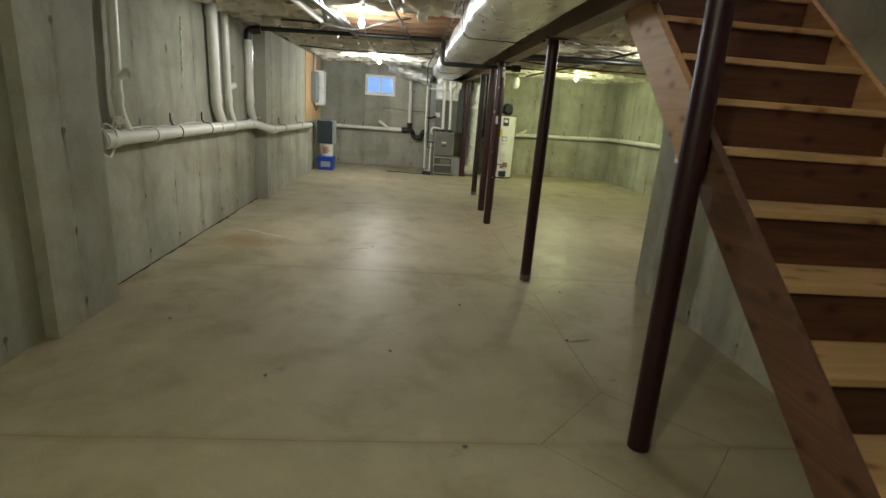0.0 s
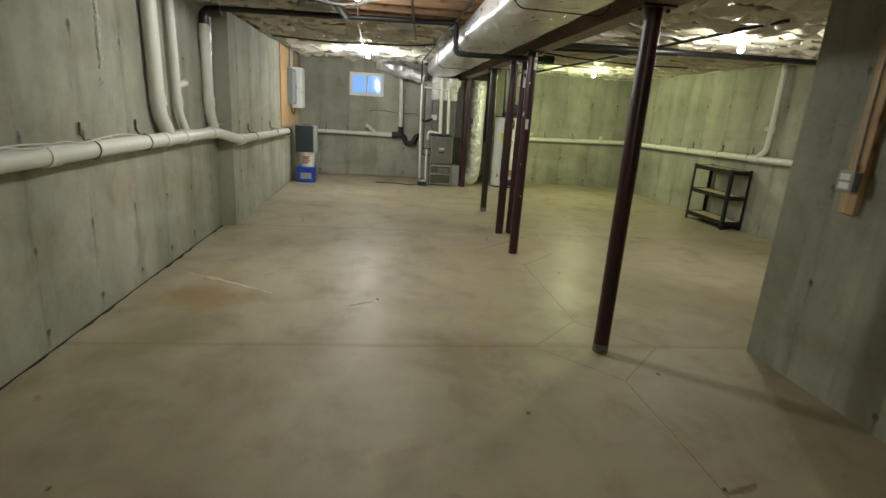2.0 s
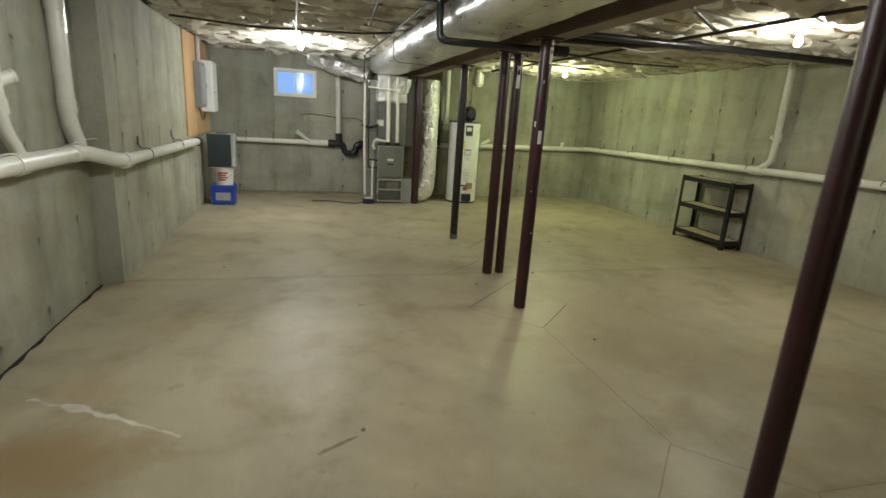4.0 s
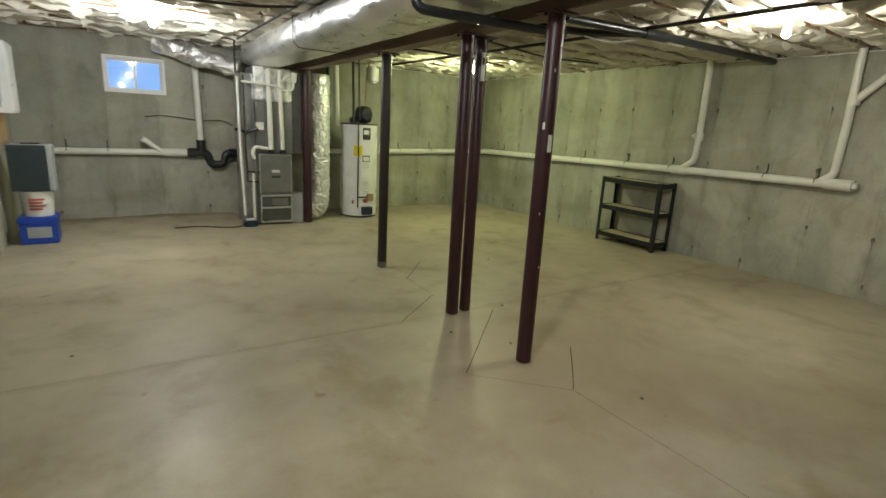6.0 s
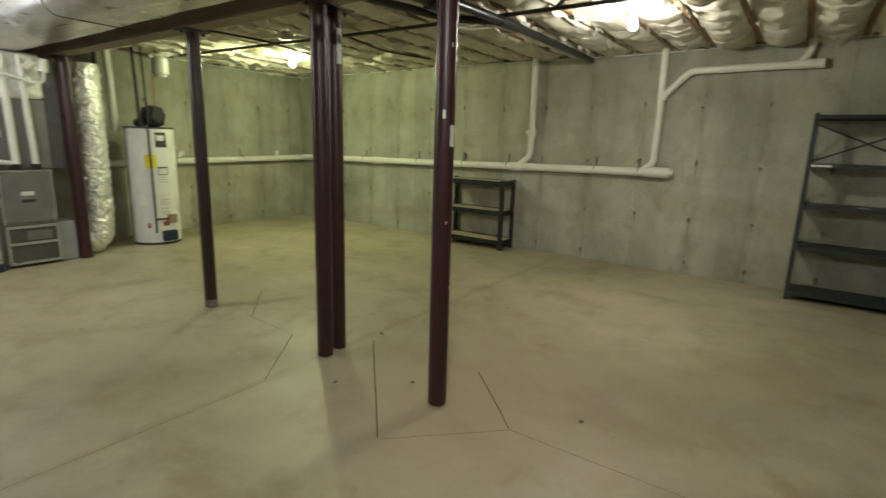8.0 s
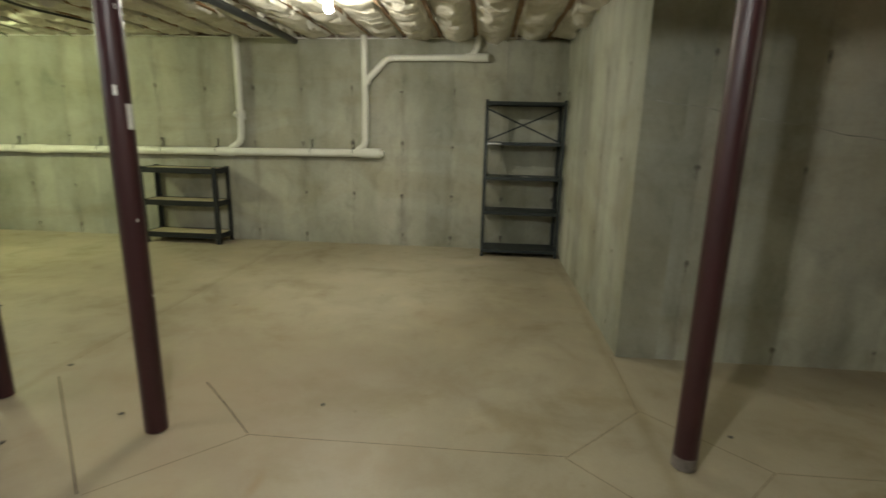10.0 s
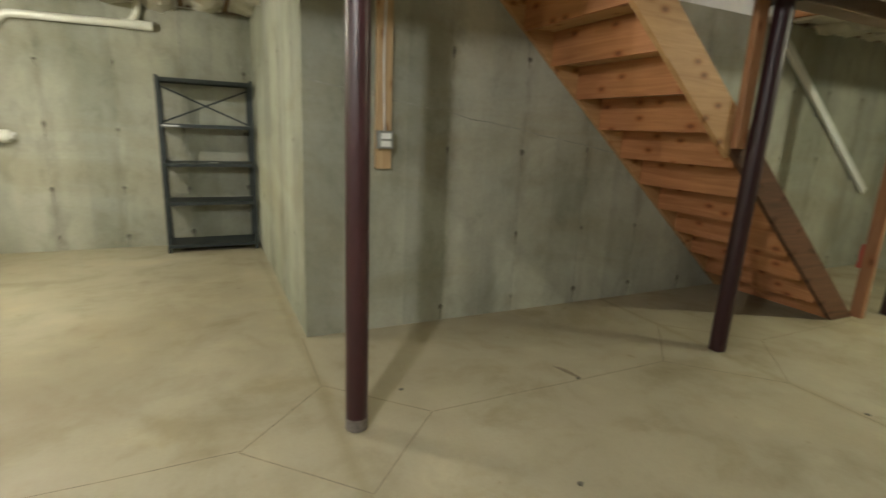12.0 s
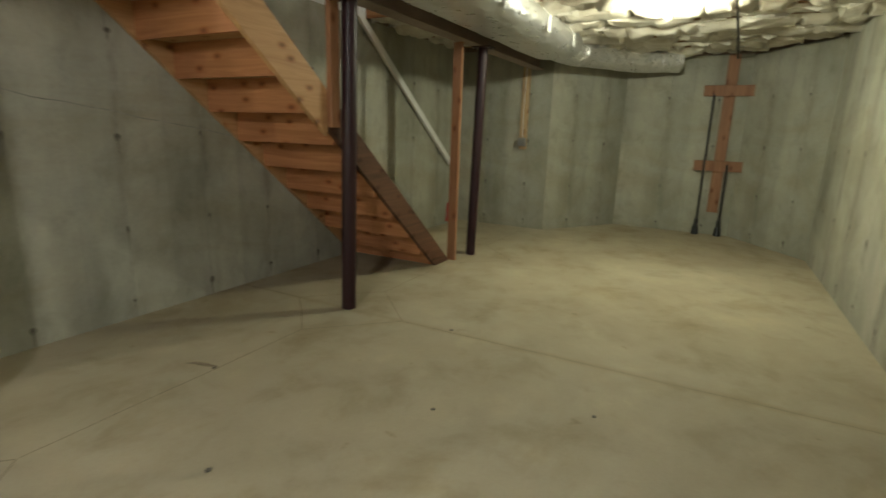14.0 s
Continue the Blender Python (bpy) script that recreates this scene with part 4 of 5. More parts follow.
def west_drain():
    root = base("drain_pipe", (-2.54, 4.62, 1.13), "white PVC drain main along the west wall with cleanout cap", "pipe")
    X, Y, Z = -2.54, 4.62, 1.13

    def at(x, y, z):
        return (x - X, y - Y, z - Z)
    pipe("main", [at(-2.535, 4.68, 1.13), at(-2.535, 8.34, 1.115), at(-2.345, 8.54, 1.035), at(-2.35, 8.75, 1.03)], 0.056, PVC, "", 0.12, parent=root)
    pipe("main", [at(-2.35, 8.74, 1.03), at(-2.36, 11.75, 0.985)], 0.05, PVC, "", parent=root)
    collar(root, at(-2.535, 4.62, 1.13), at(-2.535, 4.80, 1.13), 0.068)
    collar(root, at(-2.535, 4.60, 1.13), at(-2.535, 4.622, 1.13), 0.058, PVC, "cleanout_cap")
    for y in (5.42, 6.98, 7.42, 8.2):
        collar(root, at(-2.535, y - 0.06, 1.128 - (y - 4.7) * 0.004), at(-2.535, y + 0.06, 1.128 - (y - 4.7) * 0.004), 0.063)
    collar(root, at(-2.347, 8.58, 1.034), at(-2.351, 8.72, 1.03), 0.062)
    collar(root, at(-2.36, 11.72, 0.985), at(-2.36, 11.86, 0.985), 0.062, ABS, "rubber_coupling", "black rubber coupling")
    for y in (5.85, 6.6):
        hanger(root, at(-2.535, y, 0)[0], at(0, y, 0)[1], -0.003 * (y - 4.7), 0.056, "y", (-0.055, 0.0))
    for y in (9.3, 10.6):
        hanger(root, at(-2.355, y, 0)[0], at(0, y, 0)[1], -0.105, 0.05, "y", (-0.07, 0.0))
    specs = (("stack", 4.88, 4.95, 0.036, 2.43, 4.97), ("stack", 6.90, 6.86, 0.057, 2.43, 7.03), ("stack", 7.32, 7.28, 0.036, 2.43, 7.44), ("stack", 8.17, 8.16, 0.052, 2.20, 8.27))
    for name, y, yt, r, top, foot in specs:
        s = base("drain_stack", (-2.535, y, 1.2), "white PVC drain stack dropping into the west wall main", "pipe", "west wall drain stacks")
        pipe("pipe", [(0, yt - y, top - 1.2), (0, 0, 0.14), (0, foot - y, 0.0), (0, foot - y + 0.02, -0.03)], r, PVC, "", 0.09, parent=s)
        collar(s, (0, 0.01, 0.20), (0, 0.0, 0.28), r * 1.14)
        collar(s, (0, yt - y, top - 1.35), (0, yt - y, top - 1.27), r * 1.14)
        if r == 0.036:
            bm = bmesh.new()
            rod(bm, (0.0, 0.0, 0.36), (0.05, 0.06, 0.40), 0.032, 14)
            rod(bm, (0.05, 0.06, 0.40), (0.06, 0.07, 0.405), 0.036, 14)
            soften(part("cleanout", bm, PVC, s))
        if top < 2.3:
            bm = bmesh.new()
            tube(bm, [(0.0, 0.0, 0.98), (0.0, 0.0, 1.12), (0.16, 0.02, 1.14)], 0.056, 0.06, 16)
            soften(part("rubber_elbow", bm, ABS, s, "black rubber elbow at the pipe's head"))
            bm = bmesh.new()
            tube(bm, [(0.0, 0.0, 0.72 + 0.04 * i) for i in range(8)], 0.0545, 0, 16, lambda i, k, p: 1.02 + 0.05 * noise.noise(Vector((i * 0.9, k * 0.8, 0))))
            soften(part("tape_wrap", bm, TAPE, s, "shiny clear tape wrapped round the pipe"))
    # loose wire on the capped end
    bm = bmesh.new()
    pts = []
    for k in range(40):
        a = k / 39 * 2 * math.pi * 2.0
        pts.append((0.055 + 0.01 * math.sin(k), -0.06 + 0.12 * math.cos(a) * (1 - k * 0.004), 0.115 * math.sin(a)))
    for k in range(24):
        t = k / 23
        pts.append((0.04 + 0.03 * math.sin(k * 1.1), 0.08 + 0.12 * t, 0.075 + 0.09 * abs(math.sin(k * 0.75))))
    for k in range(20):
        pts.append((0.035, 0.25 + k * 0.06, 0.058 + 0.012 * math.sin(k * 0.8)))
    tube(bm, pts, 0.0045, seg=6)
    c = solid("loose_wire", bm, LABEL, "loose coil of white cable hung on the drain pipe's end", "cable")
    c.location = (-2.535, 4.66, 1.13)
    bm = bmesh.new()
    tube(bm, [(0, 4.66 + 0.2 + i * 0.12, 0.062 + 0.014 * math.sin(i * 0.7) + 0.01 * math.sin(i * 0.23)) for i in range(33)], 0.0045, seg=6)
    c = solid("cable", bm, LABEL, "thin white cable lying along the top of the drain main", "cable")
    c.location = (-2.52, 0, 1.122)


west_drain()


def north_drain():
    root = base("drain_pipe", (-2.30, 13.63, 0.94), "white PVC drain pipe along the back wall with a black trap", "pipe")

    def at(x, y, z):
        return (x + 2.30, y - 13.63, z - 0.94)
    pipe("main", [at(-2.30, 13.63, 0.925), at(-0.60, 13.63, 0.925)], 0.042, PVC, "", parent=root)
    collar(root, at(-0.80, 13.63, 0.925), at(-0.50, 13.63, 0.925), 0.055)
    pipe("stub", [at(-0.82, 13.61, 0.94), at(-1.03, 13.56, 1.10)], 0.036, PVC, "", parent=root)
    collar(root, at(-1.01, 13.565, 1.085), at(-1.045, 13.555, 1.112), 0.042)
    pipe("trap", [at(-0.50, 13.62, 0.925), at(-0.22, 13.62, 0.93), at(-0.20, 13.62, 0.76), at(0.0, 13.62, 0.76), at(0.01, 13.62, 0.93), at(0.35, 13.62, 0.92)], 0.055, ABS, "black plastic P-trap", 0.09, parent=root)
    pipe("trap", [at(-0.31, 13.62, 0.93), at(-0.31, 13.62, 1.08)], 0.06, ABS, "black plastic tee", parent=root)
    collar(root, at(-0.48, 13.62, 0.925), at(-0.38, 13.62, 0.925), 0.07, ABS)
    collar(root, at(0.06, 13.62, 0.925), at(0.15, 13.62, 0.925), 0.07, ABS)
    pipe("riser", [at(-0.31, 13.62, 1.06), at(-0.33, 13.62, 2.2)], 0.043, PVC, "", parent=root)
    collar(root, at(-0.31, 13.62, 1.08), at(-0.31, 13.62, 1.11), 0.064, IRON, "clamp")
    for x in (-1.9, -1.45):
        hanger(root, at(x, 0, 0)[0], 0.0, -0.015, 0.042, "x", (0.0, 0.05))
    pipe("cable", [(-0.98, 13.68, 1.40), (-0.80, 13.68, 1.43), (-0.55, 13.68, 1.41), (-0.32, 13.665, 1.38), (0.0, 13.68, 1.40), (0.15, 13.68, 1.33)], 0.007, IRON, "thin black cable sagging across the back wall", 0.06, 6, "cable")
    pipe("cable", [(0.08, 12.62, 0.03), (-0.05, 12.56, 0.009), (-0.25, 12.62, 0.009), (-0.52, 12.78, 0.009), (-0.80, 12.74, 0.009)], 0.009, IRON, "black power cord lying on the floor beside the furnace", 0.1, 6, "cable")
    pipe("cable", [(-2.2, 13.64, 0.02), (-1.4, 13.66, 0.018), (-0.9, 13.67, 0.03), (-0.4, 13.66, 0.03), (0.1, 13.6, 0.02)], 0.008, CARDBOARD, "thin brown cord lying along the foot of the back wall", 0.1, 6, "cable")


def east_drain():
    root = base("drain_pipe", (4.80, 7.5, 1.10), "white PVC drain main round the back and east walls", "pipe")

    def at(x, y, z):
        return (x - 4.80, y - 7.5, z - 1.10)
    pipe("main", [at(1.55, 13.64, 0.985), at(4.78, 13.64, 1.04), at(4.80, 13.55, 1.05), at(4.80, 7.52, 1.12)], 0.047, PVC, "", 0.14, parent=root)
    collar(root, at(4.80, 7.46, 1.12), at(4.80, 7.70, 1.118), 0.058)
    bm = bmesh.new()
    rod(bm, at(4.80, 7.42, 1.12), at(4.80, 7.462, 1.12), 0.036, 6)
    part("plug", bm, PVC, root)
    for y in (9.35, 11.8):
        collar(root, at(4.80, y - 0.1, 1.118 - (y - 7.5) * 0.0115), at(4.80, y + 0.1, 1.118 - (y - 7.5) * 0.0115), 0.056)
    for y in (7.79, 8.3, 9.48, 10.18, 11.0, 12.1, 13.0):
        hanger(root, 0, y - 7.5, 0.02 - (y - 7.5) * 0.0115, 0.047, "y", (0.05, 0.0))
    for x in (2.95, 3.6):
        hanger(root, x - 4.8, 6.14, -0.105 + (x - 1.55) * 0.017, 0.047, "x", (0.0, 0.05))
    pipe("stub", [at(4.24, 13.62, 1.04), at(4.24, 13.60, 1.15)], 0.032, PVC, "", parent=root)
    collar(root, at(4.24, 13.60, 1.12), at(4.24, 13.60, 1.16), 0.04)
    pipe("stub", [at(2.40, 13.62, 1.0), at(2.62, 13.58, 1.13)], 0.032, PVC, "", parent=root)
    bm = boxes((1.38 - 4.8, 1.60 - 4.8, 6.05, 6.2, -0.22, -0.02), bevel=0.04)
    part("trap", bm, ABS, root, "black plastic trap beside the furnace")
    v1 = base("drain_stack", (4.80, 9.12, 1.12), "white PVC drain stack on the east wall", "pipe", "east wall drain stacks")
    pipe("pipe", [(0, 0.04, 1.31), (0, 0.03, 0.42), (0, 0.04, 0.11), (0, 0.17, 0.02), (0, 0.20, 0.0)], 0.038, PVC, "", 0.06, parent=v1)
    collar(v1, (0, 0.02, 0.36), (0, 0.02, 0.46), 0.046)
    bm = bmesh.new()
    rod(bm, (-0.02, 0.05, 0.40), (-0.05, 0.08, 0.43), 0.03, 12)
    part("cleanout", bm, PVC, v1)
    v2 = base("drain_stack", (4.80, 7.61, 1.12), "white PVC drain stack with a branch pipe under the ceiling", "pipe", "east wall drain stacks")
    pipe("pipe", [(0, 0.03, 1.31), (0, 0.02, 0.6), (0, 0.03, 0.10), (0, 0.13, 0.02), (0, 0.16, 0.0)], 0.038, PVC, "", 0.05, parent=v2)
    pipe("branch", [(0, 0.0, 0.82), (0, -0.24, 1.07), (0, -1.30, 1.085), (0, -1.36, 1.086)], 0.036, PVC, "", 0.05, parent=v2)
    pipe("branch_riser", [(0, -1.17, 1.09), (0, -1.25, 1.16), (0, -1.27, 1.31)], 0.033, PVC, "", 0.08, parent=v2)
    collar(v2, (0, 0, 0.78), (0, 0, 0.88), 0.045)
    collar(v2, (0, -1.12, 1.085), (0, -1.38, 1.086), 0.044)


north_drain()
east_drain()


def ceiling_pipes():
    pipe("waste_pipe", [(-2.32, 8.0, 2.335), (0.02, 8.0, 2.385), (0.055 - 0.02, 8.0, 2.36), (0.035, 7.97, 2.09), (0.2, 7.95, 2.085), (1.06, 7.95, 2.10)], 0.028, ABS,
         "black plastic waste pipe dropping under the duct", 0.06)
    bm = bmesh.new()
    rod(bm, (0.98, 7.95, 2.10), (1.10, 7.95, 2.10), 0.044, 16)
    soften(solid("pipe_coupling", bm, ABS, "black coupling at the end of the waste pipe", "pipe"))
    pipe("waste_pipe", [(0.98, 8.38, 2.31), (2.6, 8.34, 2.33), (4.84, 8.46, 2.37)], 0.034, ABS, "black plastic waste pipe crossing to the east wall", 0.3)
    pipe("waste_pipe", [(1.10, 8.9, 2.33), (2.2, 8.7, 2.335), (2.5, 8.36, 2.335)], 0.03, ABS, "black plastic branch joining the waste pipe", 0.2)
    bm = bmesh.new()
    rod(bm, (2.42, 8.35, 2.33), (2.72, 8.35, 2.333), 0.045, 16)
    soften(solid("pipe_coupling", bm, ABS, "black wye fitting on the waste pipe", "pipe"))
    pipe("gas_pipe", [(2.31, 12.9, 2.36), (2.42, 9.44, 2.36), (2.46, 7.2, 2.37), (2.5, 6.4, 2.37)], 0.016, IRON, "black iron gas pipe under the joists", 0.2, 10)
    pipe("gas_pipe", [(1.2, 6.9, 2.38), (2.47, 7.9, 2.385)], 0.016, IRON, "black iron branch pipe under the joists", 0.0, 10)
    pipe("gas_pipe", [(0.02, 3.0, 2.40), (0.02, 8.2, 2.405), (0.03, 12.72, 2.41), (0.035, 12.74, 2.02)], 0.012, IRON, "thin black iron pipe along the top of the duct", 0.05, 10)
    pipe("vent_pipe", [(-1.50, 3.4, 2.33), (-1.44, 5.57, 2.34), (-1.37, 6.95, 2.34)], 0.03, PVC, "white PVC pipe running under the joists", 0.3)
    pipe("insulated_hose", [(-1.28, 3.4, 2.35), (-1.28, 5.5, 2.35), (-1.16, 6.85, 2.345), (-1.1, 7.95, 2.36)], 0.036, ABS, "black foam-covered hose under the joists", 0.3)
    pipe("insulated_hose", [(-1.20, 3.4, 2.36), (-1.18, 5.3, 2.37), (-1.30, 6.8, 2.35), (-1.5, 7.6, 2.37)], 0.026, ABS, "black foam-covered hose under the joists", 0.3)
    for pts, mat in (([(-1.9, 7.3, 2.37), (-1.5, 7.1, 2.35), (-1.2, 7.3, 2.345)], ABS), ([(-1.35, 6.8, 2.30), (-1.0, 7.0, 2.28), (-0.7, 6.7, 2.35), (-0.4, 6.6, 2.40)], IRON),
                     ([(-2.3, 10.3, 2.38), (-1.5, 10.5, 2.375), (-0.3, 10.2, 2.38), (0.03, 10.0, 2.4)], IRON), ([(1.0, 9.4, 2.37), (2.0, 9.9, 2.36), (3.2, 10.3, 2.37), (4.0, 10.2, 2.38)], IRON),
                     ([(2.46, 8.4, 2.29), (2.3, 8.6, 2.26), (2.1, 8.7, 2.30)], LABEL), ([(1.1, 7.2, 2.38), (2.0, 7.3, 2.36), (2.85, 7.44, 2.385)], LABEL),
                     ([(-0.55, 3.0, 2.38), (-0.62, 5.0, 2.355), (-0.45, 7.5, 2.38), (-0.3, 9.5, 2.37)], IRON), ([(-2.2, 5.2, 2.38), (-1.6, 5.35, 2.36), (-1.0, 5.3, 2.38)], LABEL),
                     ([(-0.93, 6.76, 2.44), (-1.0, 8.4, 2.36), (-1.02, 9.8, 2.38), (-0.97, 11.2, 2.43)], LABEL), ([(1.2, 11.2, 2.38), (2.2, 11.0, 2.36), (3.4, 11.4, 2.37)], IRON),
                     ([(-1.5, 2.6, 2.36), (-1.45, 1.0, 2.37), (-1.5, -0.5, 2.36), (-1.55, -2.25, 2.36)], IRON)):
        pipe("cable", pts, 0.008 if mat is LABEL else 0.012, mat, "loose cable stapled under the ceiling joists", 0.2, 7, "cable")

    pipe("cable", [(4.84, 5.6, 2.425), (4.845, 8.0, 2.40), (4.84, 10.5, 2.418), (4.845, 13.6, 2.405), (4.7, 13.68, 2.40), (2.2, 13.68, 2.415)], 0.007, LABEL, "thin white cable clipped along the top of the wall", 0.1, 6, "cable")


ceiling_pipes()


# ---- window ----
def build_window():
    x0, x1, z0, z1, y = -1.42, -0.70, 1.70, 2.17, 13.70
    root = base("window", ((x0 + x1) / 2, y, z0), "white vinyl sliding basement window with dusk blue panes", "window")
    root["kind"] = "structure"
    w, h = (x1 - x0) / 2, z1 - z0
    part("window_frame", boxes((-w, w, -0.012, 0.09, 0.0, 0.04), (-w, w, -0.012, 0.09, h - 0.04, h), (-w, -w + 0.04, -0.012, 0.09, 0.04, h - 0.04),
                               (w - 0.04, w, -0.012, 0.09, 0.04, h - 0.04), bevel=0.004), WHITE, root)
    part("sash", boxes((-w + 0.042, 0.02, 0.02, 0.045, 0.042, 0.062), (-w + 0.042, 0.02, 0.02, 0.045, h - 0.062, h - 0.042), (-w + 0.042, -w + 0.06, 0.02, 0.045, 0.062, h - 0.062),
                       (-0.002, 0.02, 0.02, 0.045, 0.062, h - 0.062), bevel=0.002), WHITE, root)
    part("sash", boxes((-0.01, w - 0.042, 0.05, 0.075, 0.042, 0.062), (-0.01, w - 0.042, 0.05, 0.075, h - 0.062, h - 0.042), (w - 0.06, w - 0.042, 0.05, 0.075, 0.062, h - 0.062),
                       (-0.01, 0.008, 0.05, 0.075, 0.062, h - 0.062), bevel=0.002), WHITE, root)
    for a, b, yy in ((-w + 0.06, -0.002, 0.03), (0.008, w - 0.06, 0.06)):
        ob = part("pane", boxes((a, b, yy, yy + 0.004, 0.062, h - 0.062)), GLASS, root)
        ob.visible_shadow = False
    part("window_sill", boxes((-w, w, 0.095, 0.24, -0.0, 0.02), bevel=0.003), WHITE, root)


build_window()


# ---- mechanical corner ----
def build_furnace():
    root = base("furnace", (0.50, 12.65, 0), "grey steel upflow furnace with bright lower trim rails", "furnace")
    part("body", boxes((-0.225, 0.225, 0.012, 0.66, 0.02, 0.99), bevel=0.006), FURNACE, root)
    door = part("upper_door", boxes((-0.205, 0.205, -0.006, 0.012, 0.462, 0.97), bevel=0.008), FURNACE, root)
    for row in ((-0.222, 0.222, -0.009, 0.011, 0.972, 0.988), (-0.222, -0.207, -0.009, 0.011, 0.45, 0.971), (0.207, 0.222, -0.009, 0.011, 0.45, 0.971)):
        part("door_edge", boxes(row, bevel=0.003), LIGHT_STEEL, door, "bright steel edge along the door")
    lower = part("lower_door", boxes((-0.222, 0.222, 0.004, 0.012, 0.03, 0.44), bevel=0.002), DARK_STEEL, root, "recessed dark lower panel")
    part("wiring_box", boxes((-0.06, 0.16, -0.012, 0.003, 0.275, 0.37), bevel=0.004), FURNACE, lower, "grey control cover behind the rails")
    for z in (0.415, 0.245, 0.045):
        part("trim_rail", boxes((-0.215, 0.215, -0.014, -0.004, z - 0.014, z + 0.014), bevel=0.003), LIGHT_STEEL, lower, "bright steel rail")
    for x in (-0.21, 0.21):
        part("trim_rail", boxes((x - 0.01, x + 0.01, -0.013, -0.004, 0.05, 0.40), bevel=0.003), LIGHT_STEEL, lower, "bright steel rail")
    part("nameplate", boxes((-0.055, 0.05, -0.010, -0.006, 0.735, 0.775)), LABEL, root, "pale maker's plate")
    part("handle_slot", boxes((-0.06, 0.06, -0.010, -0.006, 0.665, 0.695), bevel=0.002), INK, root, "dark handle slot")
    part("return_box", boxes((0.232, 0.40, 0.06, 0.55, 0.0, 0.43), bevel=0.01), PANEL_GREY, root, "pale grey return air box")
    coil = base("cooling_coil", (0.50, 12.72, 0.99), "dark steel coil cabinet on top of the furnace", "air conditioner")
    part("cabinet", boxes((-0.22, 0.26, 0.0, 0.56, 0.0, 0.70), bevel=0.006), FURNACE, coil)
    part("side_panel", boxes((-0.40, -0.225, 0.10, 0.5, -0.98, 1.05), bevel=0.006), STEEL, coil, "galvanised side duct")
    part("label", boxes((-0.24, -0.13, -0.006, 0.0, 0.32, 0.42)), LABEL, coil, "white switch plate")
    part("plenum", boxes((0.262, 0.40, 0.02, 0.5, 0.0, 1.08), bevel=0.006), DARK_STEEL, coil, "dark return duct")
    bm = boxes((-0.25, 0.262, -0.01, 0.50, 0.702, 1.15), bevel=0.03)
    bmesh.ops.subdivide_edges(bm, edges=bm.edges, cuts=5, use_grid_fill=True)
    for v in bm.verts:
        v.co += Vector((1, 1, 0.3)) * 0.016 * noise.noise(v.co * 9)
    part("foil_plenum", bm, CRINKLE, coil, "crumpled foil-wrapped plenum", smooth=True)
    for x, xt, name in ((0.45, 0.43, "intake"), (0.61, 0.58, "exhaust")):
        p = base("flue_pipe", (x, 12.675, 1.0), "white PVC furnace flue pipe rising to the ceiling", "pipe", "furnace flues")
        pipe("pipe", [(0, 0, 0), (xt - x, -0.01, 1.10)], 0.034 if name == "intake" else 0.028, PVC, "", parent=p)
        collar(p, (0, 0, 0), (0, 0, 0.05), 0.042, ABS, "rubber_boot", "black rubber boot")
        if name == "exhaust":
            collar(p, ((xt - x) * 0.83, -0.01, 0.9), ((xt - x) * 0.92, -0.01, 1.0), 0.036)
    pipe("condensate_pipe", [(0.09, 12.66, 1.92), (0.50, 12.63, 1.90), (0.66, 12.60, 1.84), (0.74, 12.60, 1.86), (0.76, 12.60, 2.02)], 0.017, PVC, "thin white pipe crossing in front of the plenum", 0.06, 10)
    bm = bmesh.new()
    rod(bm, (0.60, 12.62, 1.97), (0.68, 12.60, 2.05), 0.036, 14)
    rod(bm, (0.75, 12.60, 1.96), (0.76, 12.60, 2.08), 0.04, 14)
    soften(solid("pipe_fitting", bm, PVC, "white PVC elbow fittings under the duct", "pipe"))
    pipe("condensate_pipe", [(0.40, 12.64, 1.06), (0.22, 12.64, 1.09), (0.19, 12.64, 0.98), (0.22, 12.66, 0.93)], 0.022, PVC, "white PVC condensate elbow at the furnace's side", 0.05, 12)
    pipe("drain_riser", [(0.045, 12.72, 1.98), (0.05, 12.70, 1.2), (0.075, 12.66, 0.15)], 0.019, PVC, "white PVC riser dropping to the condensate pump", 0.2, 12)
    pipe("condensate_pipe", [(0.20, 12.66, 0.75), (0.19, 12.63, 0.5), (0.19, 12.62, 0.12)], 0.018, PVC, "thin white pipe down the furnace's side", 0.05, 10)
    pipe("gas_pipe", [(0.12, 12.70, 2.0), (0.12, 12.66, 0.80), (0.12, 12.64, 0.62), (0.27, 12.64, 0.61)], 0.011, IRON, "black iron gas line feeding the furnace", 0.02, 8)
    pipe("gas_pipe", [(0.12, 12.64, 0.75), (0.28, 12.64, 0.74)], 0.011, IRON, "short black iron gas branch", 0.0, 8)
    pipe("refrigerant_line", [(0.04, 12.9, 1.30), (0.15, 12.7, 1.27), (0.28, 12.66, 1.33)], 0.022, ABS, "black foam-covered refrigerant line", 0.05, 10)
    pump = base("condensate_pump", (0.13, 12.62, 0), "small navy plastic condensate pump on the floor", "pump")
    part("tank", boxes((-0.09, 0.09, -0.06, 0.06, 0.0, 0.085), bevel=0.012), NAVY, pump)
    part("lid", boxes((-0.05, 0.07, -0.045, 0.045, 0.086, 0.105), bevel=0.008), LABEL, pump, "pale lid")
    bm = bmesh.new()
    path = rounded([(0, 0, 2.12), (0, 0, 0.45), (-0.02, 0, 0.17), (-0.22, 0, 0.15)], 0.22, 8)
    dense = [p for a, b in zip(path, path[1:]) for p in [a.lerp(b, k / max(1, int((b - a).length / 0.035))) for k in range(max(1, int((b - a).length / 0.035)))]] + [path[-1]]
